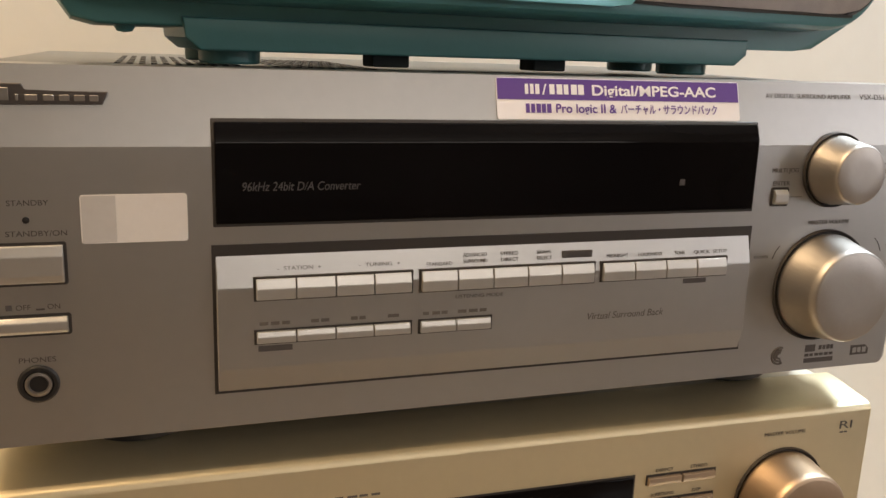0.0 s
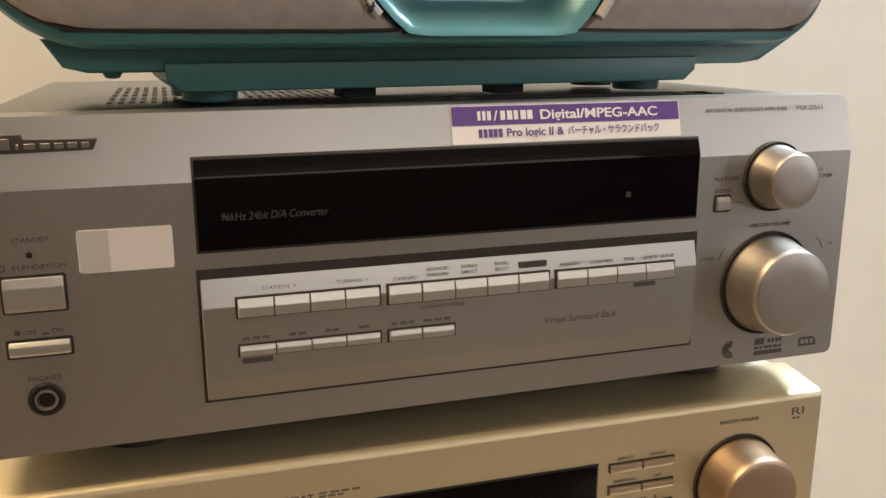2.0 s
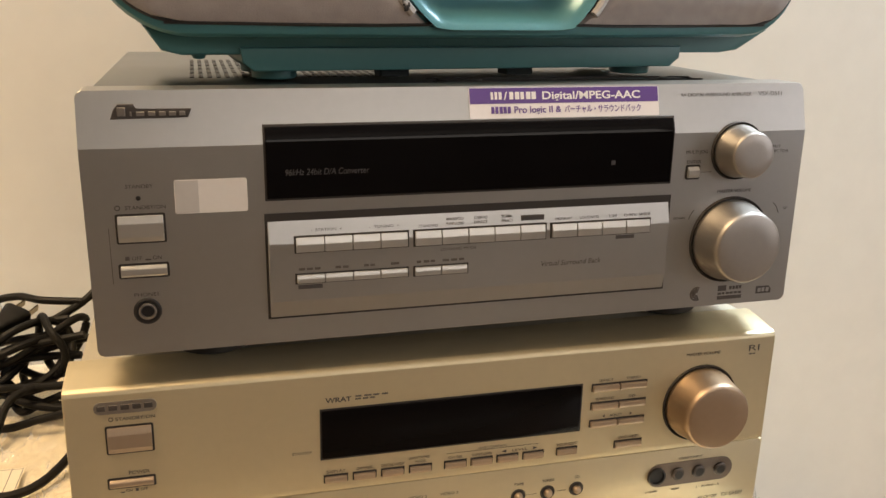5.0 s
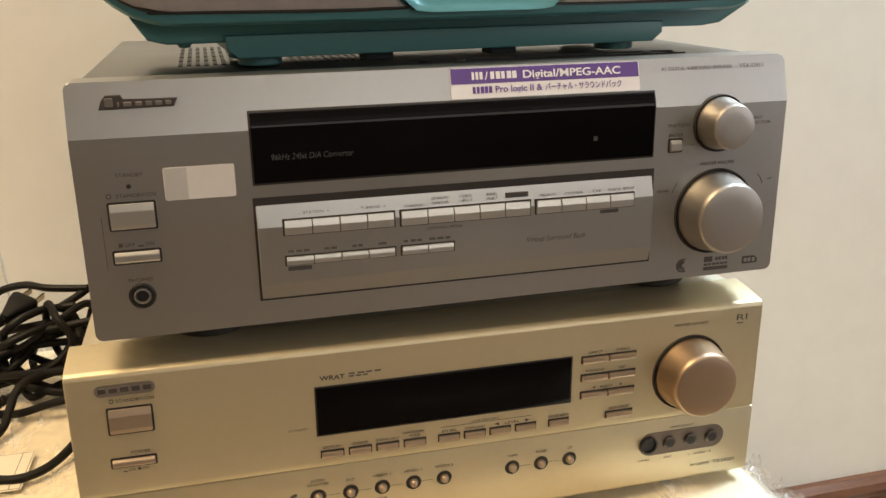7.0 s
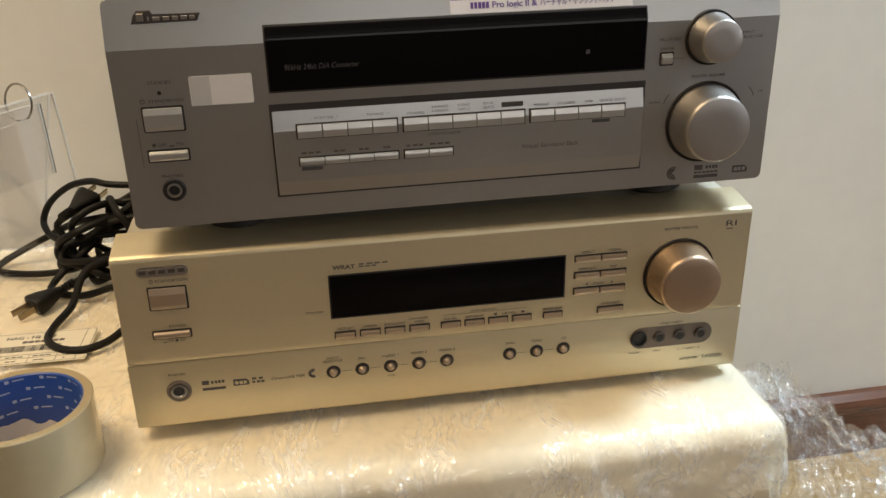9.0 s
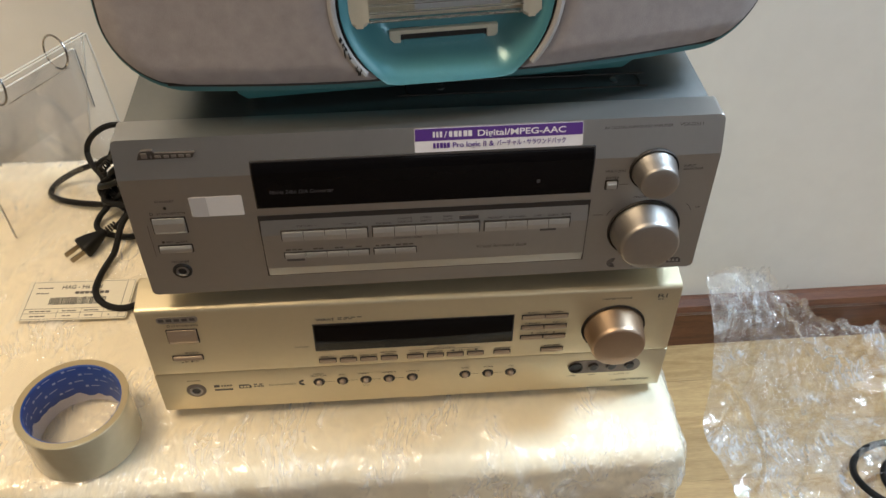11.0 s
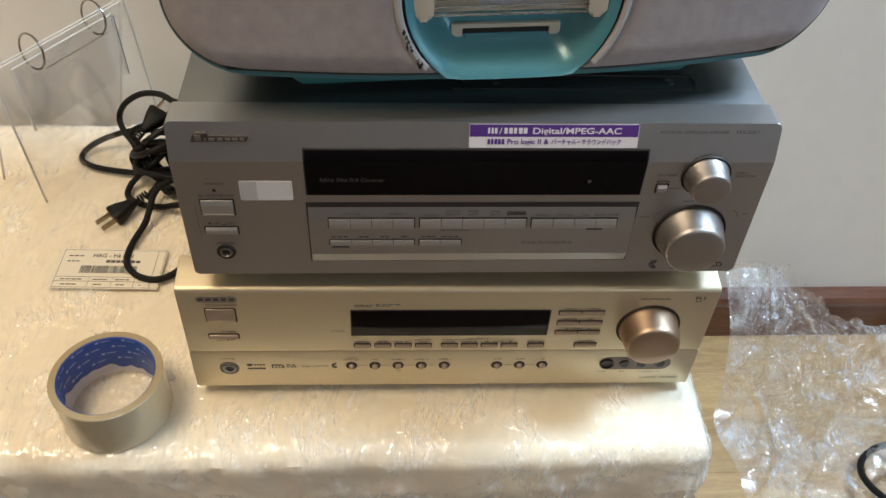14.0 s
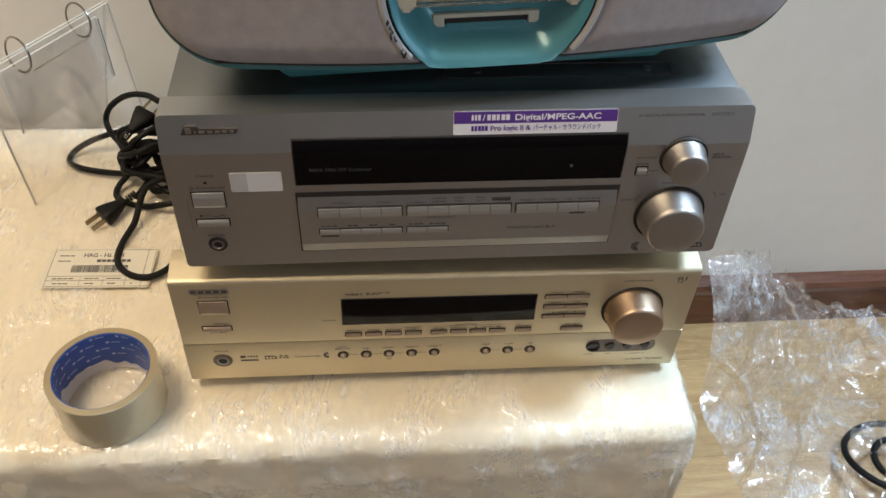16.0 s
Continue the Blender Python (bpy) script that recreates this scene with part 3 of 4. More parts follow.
    up = 0.0104
    bars(st, 0.0125, 0.0195, up + 0.0022, 0.0042, 3, LILAC, -0.0003)
    lettering("sticker_text", "/", 0.0205, -0.00036, up, 0.0062, LILAC, st, 0.002, bold=0.0001)
    bars(st, 0.0235, 0.040, up + 0.0022, 0.0042, 5, LILAC, -0.0003)
    lettering("sticker_text", "Digital/MPEG-AAC", 0.043, -0.00036, up, 0.0062, LILAC, st, 0.061, bold=0.00012)
    bars(st, 0.0125, 0.0245, 0.0046, 0.0038, 5, PURPLE, -0.0003)
    lettering("sticker_text", "Pro logic II & ", 0.026, -0.00036, 0.0029, 0.0052, PURPLE, st, 0.0285, bold=0.0001)
    lettering("sticker_text", "\u30d0\u30fc\u30c1\u30e3\u30eb\u30fb\u30b5\u30e9\u30a6\u30f3\u30c9\u30d0\u30c3\u30af", 0.0565, -0.00036, 0.0029, 0.0046, PURPLE, st, 0.048, bold=0.00006)
    # upper right print
    yy = lean_y(0.132) - 0.0002
    lettering("caption", "AV DIGITAL-SURROUND AMPLIFIER", 0.335, yy, 0.1318, 0.0030, INK, r, 0.048, -15.6)
    lettering("caption", "VSX-D511", 0.388, yy, 0.1318, 0.0036, INK, r, 0.0165, -15.6)
    # left controls
    lettering("caption", "STANDBY", 0.0205, -0.0002, 0.0905, 0.0028, INK, r, 0.0135)
    part("standby_light", lathe([(0.0012, 0.0005), (0.0012, -0.0004), (0, -0.0006)], 0.0265, 0.0853, 20), BLACK, r)
    lettering("caption", "STANDBY/ON", 0.0195, -0.0002, 0.0795, 0.0028, INK, r, 0.020)
    part("power_symbol", lathe([(0.0014, 0.0002), (0.0014, -0.0002), (0.0010, -0.0002), (0.0010, 0.0002)], 0.0160, 0.0805, 20), INK, r)
    framed_key(r, 0.0155, 0.0380, 0.0625, 0.0762, SILVER_KEY)
    lettering("caption", "\u25a0 OFF  \u2582 ON", 0.0175, -0.0002, 0.0525, 0.0028, INK, r, 0.018)
    framed_key(r, 0.0152, 0.0382, 0.0437, 0.0497, SILVER_KEY, name="mains_key")
    lettering("caption", "PHONES", 0.0205, -0.0002, 0.0325, 0.0028, INK, r, 0.0125)
    jack(r, 0.0268, 0.0242, 0.0072)
    part("print_line", box(0.0108, 0.0111, -0.0002, 0.0002, 0.040, 0.070), INK_FAINT, r)
    # right controls
    knob(r, "jog_knob", 0.3735, 0.0993, 0.0175, 0.0162, 0.0132, 0.0175, SILVER_KNOB, -0.0003)
    knob(r, "volume_knob", 0.3745, 0.0432, 0.0273, 0.0256, 0.0212, 0.022, SILVER_KNOB)
    lettering("caption", "MULTI JOG", 0.3385, -0.0002, 0.0985, 0.0028, INK, r, 0.0145)
    lettering("caption", "INPUT", 0.395, -0.0002, 0.1005, 0.0026, INK, r, 0.0085)
    lettering("caption", "SELECTOR", 0.395, -0.0002, 0.0975, 0.0026, INK, r, 0.0145)
    lettering("caption", "ENTER", 0.3395, -0.0002, 0.0925, 0.0028, INK, r, 0.0095)
    framed_key(r, 0.3405, 0.3480, 0.0838, 0.0905, SILVER_KEY, name="enter_key")
    part("print_line", box(0.350, 0.357, -0.0002, 0.0002, 0.0868, 0.0871), INK_FAINT, r)
    lettering("caption", "MASTER VOLUME", 0.3625, -0.0002, 0.0735, 0.0028, INK, r, 0.0235)
    lettering("caption", "DOWN", 0.334, -0.0002, 0.058, 0.0022, INK, r, 0.0075)
    lettering("caption", "UP", 0.411, -0.0002, 0.061, 0.0022, INK, r, 0.003)
    for pts in (((0.3445, 0.0, 0.0575), (0.346, 0.0, 0.061), (0.348, 0.0, 0.0635)), ((0.4035, 0.0, 0.0655), (0.406, 0.0, 0.063), (0.408, 0.0, 0.059))):
        part("dial_arc", tube(pts, 0.00025, 5, steps=4), INK, r)
    for rad in (0.0042, 0.0028, 0.0015):
        pts = [(0.3555 + rad * math.cos(radians(a)), -0.0001, 0.0085 + rad * math.sin(radians(a))) for a in range(70, 300, 25)]
        part("round_mark", tube(pts, 0.0006, 5, steps=3), INK, r)
    m = part("format_mark", box(0.3705, 0.3880, -0.0002, 0.0002, 0.0035, 0.0058), INK, r, "small dark format mark")
    part("format_mark_upper", box(0.3705, 0.3765, -0.0002, 0.0002, 0.0092, 0.0128), INK, m)
    bars(m, 0.3785, 0.388, 0.011, 0.0022, 4, INK, -0.0001)
    bars(m, 0.3705, 0.388, 0.0075, 0.0014, 6, INK, -0.0001)
    m = part("format_mark", slab([(0.3985, 0.0055), (0.4095, 0.0055), (0.4095, 0.0085), (0.4075, 0.0105), (0.3985, 0.0105)], -0.0002, 0.0002), INK, r, "small dark format plate")
    bars(m, 0.3995, 0.4085, 0.008, 0.0026, 3, SILVER, -0.0003)
    return r


silver_receiver()


def gold_receiver():
    """The lower receiver. Its own zero is the lower left front corner of the front panel."""
    r = empty("av_receiver", pose(-0.0215, 0.0012, 0.0180, 0, 0.42, -0.1), "champagne gold receiver standing on the wrapped box", "receiver")
    W = 0.439
    S, FOOT = 0.0455, -0.0058
    part("front_panel", prism([(0.0, S + 0.0004), (-0.0004, S + 0.003), (-0.0004, 0.1205), (0.0006, 0.1228), (0.003, 0.1242), (0.022, 0.1274), (0.030, 0.1282), (0.034, 0.1282), (0.034, S + 0.0004)], 0, W, 0.0008, 2),
         GOLD, r, "satin champagne front panel", True, 8)
    part("lower_panel", prism([(0.0004, S - 0.0004), (0.0012, FOOT + 0.0020), (0.0026, FOOT), (0.034, FOOT), (0.034, S - 0.0004)], -0.0008, W + 0.0010, 0.0008, 2), GOLD, r, "lower front strip", True)
    part("seam", box(0.002, W - 0.002, 0.0010, 0.03, S - 0.001, S + 0.001), GOLD, r)
    part("case", box(0.006, W - 0.006, 0.034, 0.37, FOOT + 0.002, 0.1276, 0.002), surface("champagne_steel", (0.50, 0.46, 0.37), 0.42, 0.6, 0.04, 30, 0.05, 1800), r, "champagne sheet steel case", True)
    for x, y in ((0.06, 0.06), (0.38, 0.06), (0.06, 0.33), (0.38, 0.33)):
        part("foot", turned_z([(0, -0.0172), (0.02, -0.0172), (0.022, -0.016), (0.022, FOOT + 0.004), (0, FOOT + 0.005)], x, y, 32), BLACK, r, "round black foot", True)
    y = -0.0004

    def X(v):
        return v + 0.0215

    # display
    x0, x1 = X(0.1165), X(0.2797)
    z1, z0 = 0.0988, 0.0680
    part("display_frame", box(x0 - 0.0010, x1 + 0.0010, y - 0.0004, 0.002, z0 - 0.0010, z1 + 0.0010), GROOVE, r)
    d = part("display_window", box(x0, x1, y - 0.0012, 0.002, z0, z1, 0.0005), GLASS_BLACK, r, "glossy black display window", True)
    # badge
    b = part("badge", slab(pill(X(0.0102), 0.1132, 0.0325, 0.0072, 0.0034), y - 0.0006, 0.001, 0.0003), BADGE_LIGHT, r, "oval badge")
    for i in range(5):
        part("badge_relief", box(X(-0.0045) + i * 0.0061, X(-0.0045) + i * 0.0061 + 0.0046, y - 0.0009, 0, 0.1115, 0.1150, 0.0004, 1), BADGE, b)
    lettering("caption", "STANDBY/ON", X(0.0045), y - 0.0002, 0.1052, 0.0028, INK, r, 0.0205)
    part("power_symbol", lathe([(0.0013, 0.0002), (0.0013, -0.0002), (0.0009, -0.0002), (0.0009, 0.0002)], X(0.0022), 0.1062, 20, y=y), INK, r)
    framed_key(r, X(-0.0002), X(0.0228), 0.0862, 0.1012, GOLD_KEY, y)
    lettering("caption", "POWER", X(0.009), y - 0.0002, 0.0720, 0.0028, INK, r, 0.011)
    framed_key(r, X(-0.0012), X(0.0222), 0.0648, 0.0694, GOLD_KEY, y, "mains_key")
    lettering("caption", "\u2582 ON  \u25a0 OFF", X(0.004), y - 0.0002, 0.0612, 0.0024, INK, r, 0.0145)
    lettering("caption", "WRAT", X(0.119), y - 0.0002, 0.1036, 0.0042, INK, r, 0.0152, bold=0.0001)
    bars(r, X(0.136), X(0.157), 0.1062, 0.0011, 4, INK_FAINT, y)
    bars(r, X(0.136), X(0.149), 0.1045, 0.0011, 3, INK_FAINT, y)
    lettering("caption", "STANDBY", X(0.099), y - 0.0002, 0.0722, 0.0024, INK_FAINT, r, 0.0115)

    def under_key(xa, xb, z, txt="", h=0.0042):
        part("key_slot", slab([(xa - 0.0008, z - h), (xa - 0.0008, z + 0.0011), (xb + 0.0008, z + 0.0011), (xb + 0.0008, z - h)], y - 0.0003, 0.002), GROOVE, r)
        part("key", prism([(0.001, z - h - 0.0003), (y - 0.0012, z - h - 0.0003), (y - 0.0022, z - h * 0.6), (y - 0.0020, z - 0.0001), (0.001, z)], xa, xb, 0.0003, 1), GOLD_KEY, r)
        if txt:
            lettering("caption", txt, (xa + xb) / 2, y - 0.0002, z + 0.0022, 0.0024, INK, r, min(0.0145, 0.0016 * len(txt)), align="CENTER")

    lower = (("DISPLAY", 0.1172), ("DIMMER", 0.1345), ("DIGITAL INPUT", 0.1517), ("MODE", 0.1690), ("CH SEL", 0.1912), ("SURROUND", 0.2082), ("", 0.2252), ("", 0.2424), ("SPEAKER ADJUST", 0.2652))
    for txt, xa in lower:
        under_key(X(xa + 0.0008), X(xa + 0.0138), 0.0558, txt)
    lettering("caption", "SUBWOOFER", X(0.1755), y - 0.0002, 0.0606, 0.0022, INK, r, 0.0135, align="CENTER")
    lettering("caption", "\u25c4   LEVEL   \u25ba", X(0.2405), y - 0.0002, 0.0580, 0.0024, INK, r, 0.024, align="CENTER")
    lettering("caption", "LEVEL CONTROL", X(0.2225), y - 0.0002, 0.0623, 0.0022, INK_FAINT, r, 0.0185, align="CENTER")
    part("print_line", box(X(0.193), X(0.2535), y - 0.0002, 0.0002, 0.0615, 0.0617), INK_FAINT, r)
    for z, txts in ((0.0977, ("DIRECT", "STEREO")), (0.0850, ("SURROUND", "DSP")), (0.0727, ("\u25c4", "\u25ba"))):
        under_key(X(0.2876), X(0.3056), z, txts[0])
        under_key(X(0.3066), X(0.3248), z, txts[1])
    lettering("caption", "ADJUST", X(0.3053), y - 0.0002, 0.0749, 0.0024, INK, r, 0.009, align="CENTER")
    under_key(X(0.3062), X(0.3245), 0.0560, "AUDIO ADJUST")
    knob(r, "volume_knob", X(0.3655), 0.0778, 0.0266, 0.0250, 0.0214, 0.0235, GOLD_KNOB, y)
    lettering("caption", "MASTER VOLUME", X(0.3645), y - 0.0002, 0.1118, 0.0028, INK, r, 0.0245, align="CENTER")
    lettering("mark", "RI", X(0.3972), y - 0.0002, 0.1115, 0.0062, INK, r, 0.0078)
    bars(r, X(0.3985), X(0.404), 0.1095, 0.0009, 2, INK, y)

    # selector buttons on the lower strip
    def low_y(z):
        return 0.0004 + (S - z) * 0.0172

    zb = 0.0247
    yb = low_y(zb)
    for x in (0.1145, 0.1348, 0.1550, 0.1752, 0.1954, 0.2416, 0.2617, 0.2818):
        part("selector_recess", lathe([(0.0028, yb - 0.0004), (0.0048, yb - 0.0006), (0.0053, yb + 0.0006)], X(x), zb, 32), GROOVE, r, "", True)
        part("selector_key", lathe([(0.0027, yb + 0.001), (0.0027, yb - 0.0018), (0.0022, yb - 0.0032), (0.0012, yb - 0.0040), (0, yb - 0.0042)], X(x), zb, 28), GOLD_KEY, r, "round push key", True)
    for txt, x in (("SELECTOR", 0.1145), ("DVD", 0.1348), ("VIDEO 1", 0.1550), ("VIDEO 2", 0.1752), ("VIDEO 3", 0.1954), ("TAPE", 0.2416), ("TUNER", 0.2617), ("CD", 0.2818)):
        lettering("caption", txt, X(x), low_y(0.0325) - 0.0002, 0.0325, 0.0027, INK, r, 0.0017 * len(txt), 4, "CENTER")
    lettering("caption", "AUDIO", X(0.1145), low_y(0.0353) - 0.0002, 0.0353, 0.0027, INK, r, 0.0085, 4, "CENTER")
    lettering("caption", "VCR", X(0.155), low_y(0.016) - 0.0002, 0.0160, 0.0022, INK_FAINT, r, 0.0055, 4, "CENTER")
    for a, b2 in ((0.120, 0.128), (0.140, 0.148), (0.160, 0.168), (0.180, 0.188), (0.2462, 0.2543), (0.2663, 0.2746)):
        part("print_line", box(X(a), X(b2), yb - 0.0002, yb + 0.0003, zb - 0.0001, zb + 0.0001), INK_FAINT, r)
    jack(r, X(0.0090), 0.0222, 0.0084, low_y(0.0222), collar=surface("brown_collar", (0.15, 0.12, 0.095), 0.4, 0.3, 0.05, 60, 0.03, 900))
    lettering("caption", "PHONES", X(0.0090), low_y(0.0345) - 0.0002, 0.0345, 0.0024, INK, r, 0.0115, 4, "CENTER")
    yl = low_y(0.0245)
    m = part("format_mark", box(X(0.0245), X(0.0400), yl - 0.0002, yl + 0.0004, 0.0202, 0.0222), INK, r, "small dark format mark")
    part("format_mark_upper", box(X(0.0245), X(0.0292), yl - 0.0002, yl + 0.0004, 0.0247, 0.0279), INK, m)
    bars(m, X(0.0305), X(0.040), 0.0263, 0.0022, 4, INK, yl)
    m = part("format_mark", slab([(X(0.0455), 0.0217), (X(0.0562), 0.0217), (X(0.0562), 0.0247), (X(0.0540), 0.0267), (X(0.0455), 0.0267)], yl - 0.0002, yl + 0.0004), INK, r, "small dark format plate")
    bars(m, X(0.0465), X(0.0552), 0.0239, 0.0024, 3, GOLD, yl - 0.0002)
    bars(r, X(0.058), X(0.067), 0.0259, 0.0018, 2, INK_FAINT, yl)
    bars(r, X(0.058), X(0.067), 0.0232, 0.0018, 3, INK_FAINT, yl)
    lettering("mark", "CinemaFILTER", X(0.071), yl - 0.0002, 0.0232, 0.0032, INK_FAINT, r, 0.023, 4, shear=0.2)
    for rad in (0.0030, 0.0019):
        pts = [(X(0.1005) + rad * math.cos(radians(a)), yl - 0.0001, 0.0252 + rad * math.sin(radians(a))) for a in range(70, 300, 25)]
        part("round_mark", tube(pts, 0.0006, 5, steps=3), INK, r)
    # front sockets
    zc = 0.0262
    ys = low_y(zc)
    rec = part("socket_recess", slab(pill(X(0.3650), zc, 0.0640, 0.0172, 0.0085, 8), ys - 0.0006, ys + 0.001), surface("socket_plate", (0.16, 0.125, 0.10), 0.45, 0.2, 0.05, 60, 0.05, 900), r, "dark oval socket plate")
    part("round_socket", lathe([(0.0062, 0.0), (0.0062, -0.0016), (0.0052, -0.0018), (0.0050, -0.0002), (0, -0.0002)], X(0.3395), zc, 32, y=ys - 0.0006), BLACK, rec, "black data socket", True)
    for x in (0.3552, 0.3710, 0.3872):
        s = part("round_socket", lathe([(0.0045, 0.0), (0.0045, -0.0014), (0.0036, -0.0020), (0.0029, -0.0020)], X(x), zc, 32, y=ys - 0.0006), surface("socket_metal", (0.11, 0.095, 0.085), 0.35, 0.8, 0.03, 60, 0), rec, "round metal socket", True)
        part("socket_hole", lathe([(0.0031, -0.002), (0, -0.002)], X(x), zc, 24, y=ys - 0.0006), BLACK, s)
    for txt, x, z, w in (("S-VIDEO", 0.337, 0.0135, 0.0085), ("VIDEO", 0.355, 0.0135, 0.0065), ("L - AUDIO - R", 0.380, 0.0128, 0.018)):
        lettering("caption", txt, X(x), low_y(z) - 0.0002, z, 0.0022, INK, r, w, 4, "CENTER")
    lettering("caption", "VIDEO 3 INPUT", X(0.3642), low_y(0.0365) - 0.0002, 0.0365, 0.0022, INK, r, 0.0185, 4, "CENTER")
    lettering("caption", "AV CENTER", X(0.3735), low_y(0.0040) - 0.0002, 0.0036, 0.0030, INK, r, 0.0150, 4)
    lettering("caption", "TX-SA501", X(0.3912), low_y(0.0040) - 0.0002, 0.0034, 0.0040, INK, r, 0.0165, 4)
    return r


gold_receiver()


# ---- boombox ----
def boombox():
    """A low rounded player on feet; its own zero is the middle of its front, at the foot level."""
    r = empty("boombox", pose(0.2320, 0.0205, 0.3003, 0, 0, 4.5), "teal and grey portable stereo with cream lid, atop the silver receiver", "stereo")
    Wd, z0, z1, D = 0.2235, 0.0275, 0.150, 0.150

    def bow(x):
        return 0.055 * (x / 0.224) ** 2 * 0.42

    def bowed(bm, back=0.0):
        for v in bm.verts:
            v.co.y += bow(v.co.x) + max(0.0, v.co.z - z0) * 0.10 + back
        return bm

    def shell():
        """Body as cross sections from end to end, with rounded ends and front edges."""
        bm = bmesh.new()
        rows, lo, hi, rad = [], z0 - 0.0025, z1 + 0.002, 0.050
        for k in range(61):
            x = (Wd - 0.0003) * math.sin(math.pi * (k / 60 - 0.5))
            over = max(0.0, abs(x) - (Wd - 0.0003 - rad))
            cut = rad - math.sqrt(max(1e-7, rad ** 2 - over ** 2))
            a, b = lo + cut, hi - cut
            prof = [(0.007, 0.0), (0.003, 0.0006), (0.0008, 0.0020), (0.0, 0.0042)]
            well = 0.030 if abs(x + 0.0035) < 0.064 else 0.0
            reach = math.sqrt(max(0.0, RC ** 2 - (x + 0.0035) ** 2)) - 0.002
            low, high = max(a + 0.0055, CZ - reach), min(b - 0.0055, CZ + reach)
            sec = [(y, a + i) for y, i in prof] + [(0.0, low - 0.0006), (well, low), (well, high), (0.0, high + 0.0006)] + [(y, b - i) for y, i in prof[::-1]]
            sec += [(0.035, b + 0.002), (D * 0.6, b - 0.006), (D, b - 0.025), (D, a + 0.025), (D * 0.6, a + 0.004), (0.035, a - 0.001)]
            rows.append([bm.verts.new((x * (1 - 0.10 * (y / D) ** 2), y, z)) for y, z in sec])
        n = len(rows[0])
        for p, q in zip(rows, rows[1:]):
            for i in range(n):
                bm.faces.new((p[i], p[(i + 1) % n], q[(i + 1) % n], q[i]))
        bm.faces.new(rows[0][::-1]), bm.faces.new(rows[-1])
        bmesh.ops.recalc_face_normals(bm, faces=bm.faces)
        return bm

    CZ, RC = 0.0855, 0.0704
    part("body", bowed(shell()), TEAL_MID, r, "teal plastic body", True)

    def face_grid(test_side):
        """Cloth grille that fills the outline outside the round middle panel, gently cushioned."""
        bm = bmesh.new()
        w, a, b = Wd - 0.0024, z0 + 0.0052, z1 - 0.003
        rad = 0.0450
        nx, nz = 46, 34
        rows = []
        for j in range(nz + 1):
            z = a + (b - a) * j / nz
            # outer edge at this height
            if z < a + rad:
                out = w - rad + math.sqrt(max(0.0, rad ** 2 - (a + rad - z) ** 2))
            elif z > b - rad:
                out = w - rad + math.sqrt(max(0.0, rad ** 2 - (z - b + rad) ** 2))
            else:
                out = w
            dz = z - CZ
            inner = math.sqrt(max(0.0, RC ** 2 - dz ** 2)) if abs(dz) < RC else 0.02
            inner = max(inner, 0.044) - test_side * 0.0035
            row = []
            for i in range(nx + 1):
                u = (i / nx)
                x = inner + (out - inner) * u
                edge = min((x - inner), (out - x) + 0.001, (z - a) + 0.0005, (b - z) + 0.0005)
                swell = 0.0065 * min(1.0, max(0.0, edge) / 0.014) ** 0.5
                row.append(bm.verts.new((test_side * x, -swell, z)))
            rows.append(row)
        for p, q in zip(rows, rows[1:]):
            for i in range(nx):
                bm.faces.new((p[i], q[i], q[i + 1], p[i + 1]))
        return bm

    for s in (-1, 1):
        bm = face_grid(s)
        g = part("grille", bowed(bm), FABRIC, r, "grey speaker cloth", True)
        # black seam all round the cloth
        w, a, b = Wd - 0.0022, z0 + 0.0050, z1 - 0.0028
        rad = 0.0452
        pts = []
        for k in range(0, 11):
            an = radians(-90 + 9 * k)
            pts.append((s * (w - rad + rad * math.cos(an)), 0, a + rad + rad * math.sin(an)))
        for k in range(0, 11):
            an = radians(9 * k)
            pts.append((s * (w - rad + rad * math.cos(an)), 0, b - rad + rad * math.sin(an)))
        lo, hi = math.asin((a - CZ) / RC), math.asin((b - CZ) / RC)
        for k in range(0, 13):
            an = hi + (lo - hi) * k / 12
            pts.append((s * max(0.044, RC * math.cos(an)) - 0.0035, 0, CZ + RC * math.sin(an)))
        bm = tube([(x, -0.0009, z) for x, y, z in pts], 0.0010, 6, True, 4)
        part("seam", bowed(bm), BLACK, g, "thin black seam")
        arc = []
        for k in range(0, 15):
            an = lo + 0.12 + (hi - lo - 0.24) * k / 14
            arc.append((s * max(0.044, RC * math.cos(an)) - 0.0035 + s * 0.0030, -0.0042, CZ + RC * math.sin(an)))
        part("inner_trim", bowed(tube(arc, 0.0026, 8, steps=4)), TRIM, g, "pale silvery inner trim", True)
    # round middle panel, dished
    dish = 0.0225

    def scoop(q):
        t = min(1.0, max(0.0, (q - 0.66) / 0.34))
        return t * t * (3 - 2 * t)

    bm = bmesh.new()
    rows = []
    for j in range(25):
        q = j / 24
        row = []
        for k in range(49):
            an = 2 * math.pi * k / 48
            sn = math.sin(an)
            edge = min(RC - 0.0015, (CZ - z0 - 0.0022) / -sn if sn < -0.01 else 1, (z1 - 0.004 - CZ) / sn if sn > 0.01 else 1)
            rr = edge * q
            z = CZ + rr * sn
            row.append(bm.verts.new((rr * math.cos(an), 0.0032 + dish * (1 - scoop(q)) - 0.0030 * q, z)))
        rows.append(row)
    for p, q in zip(rows, rows[1:]):
        for i in range(48):
            try:
                bm.faces.new((p[i], q[i], q[i + 1], p[i + 1]))
            except ValueError:
                pass
    bmesh.ops.remove_doubles(bm, verts=bm.verts, dist=0.00005)
    for v in bm.verts:
        v.co.x -= 0.0035
        v.co.y -= 0.0047
    mid = part("middle_panel", bowed(bm), TEAL_LIGHT, r, "dished glossy teal panel", True)
    # small drawer slot with a cream bracket
    dx = -0.0040
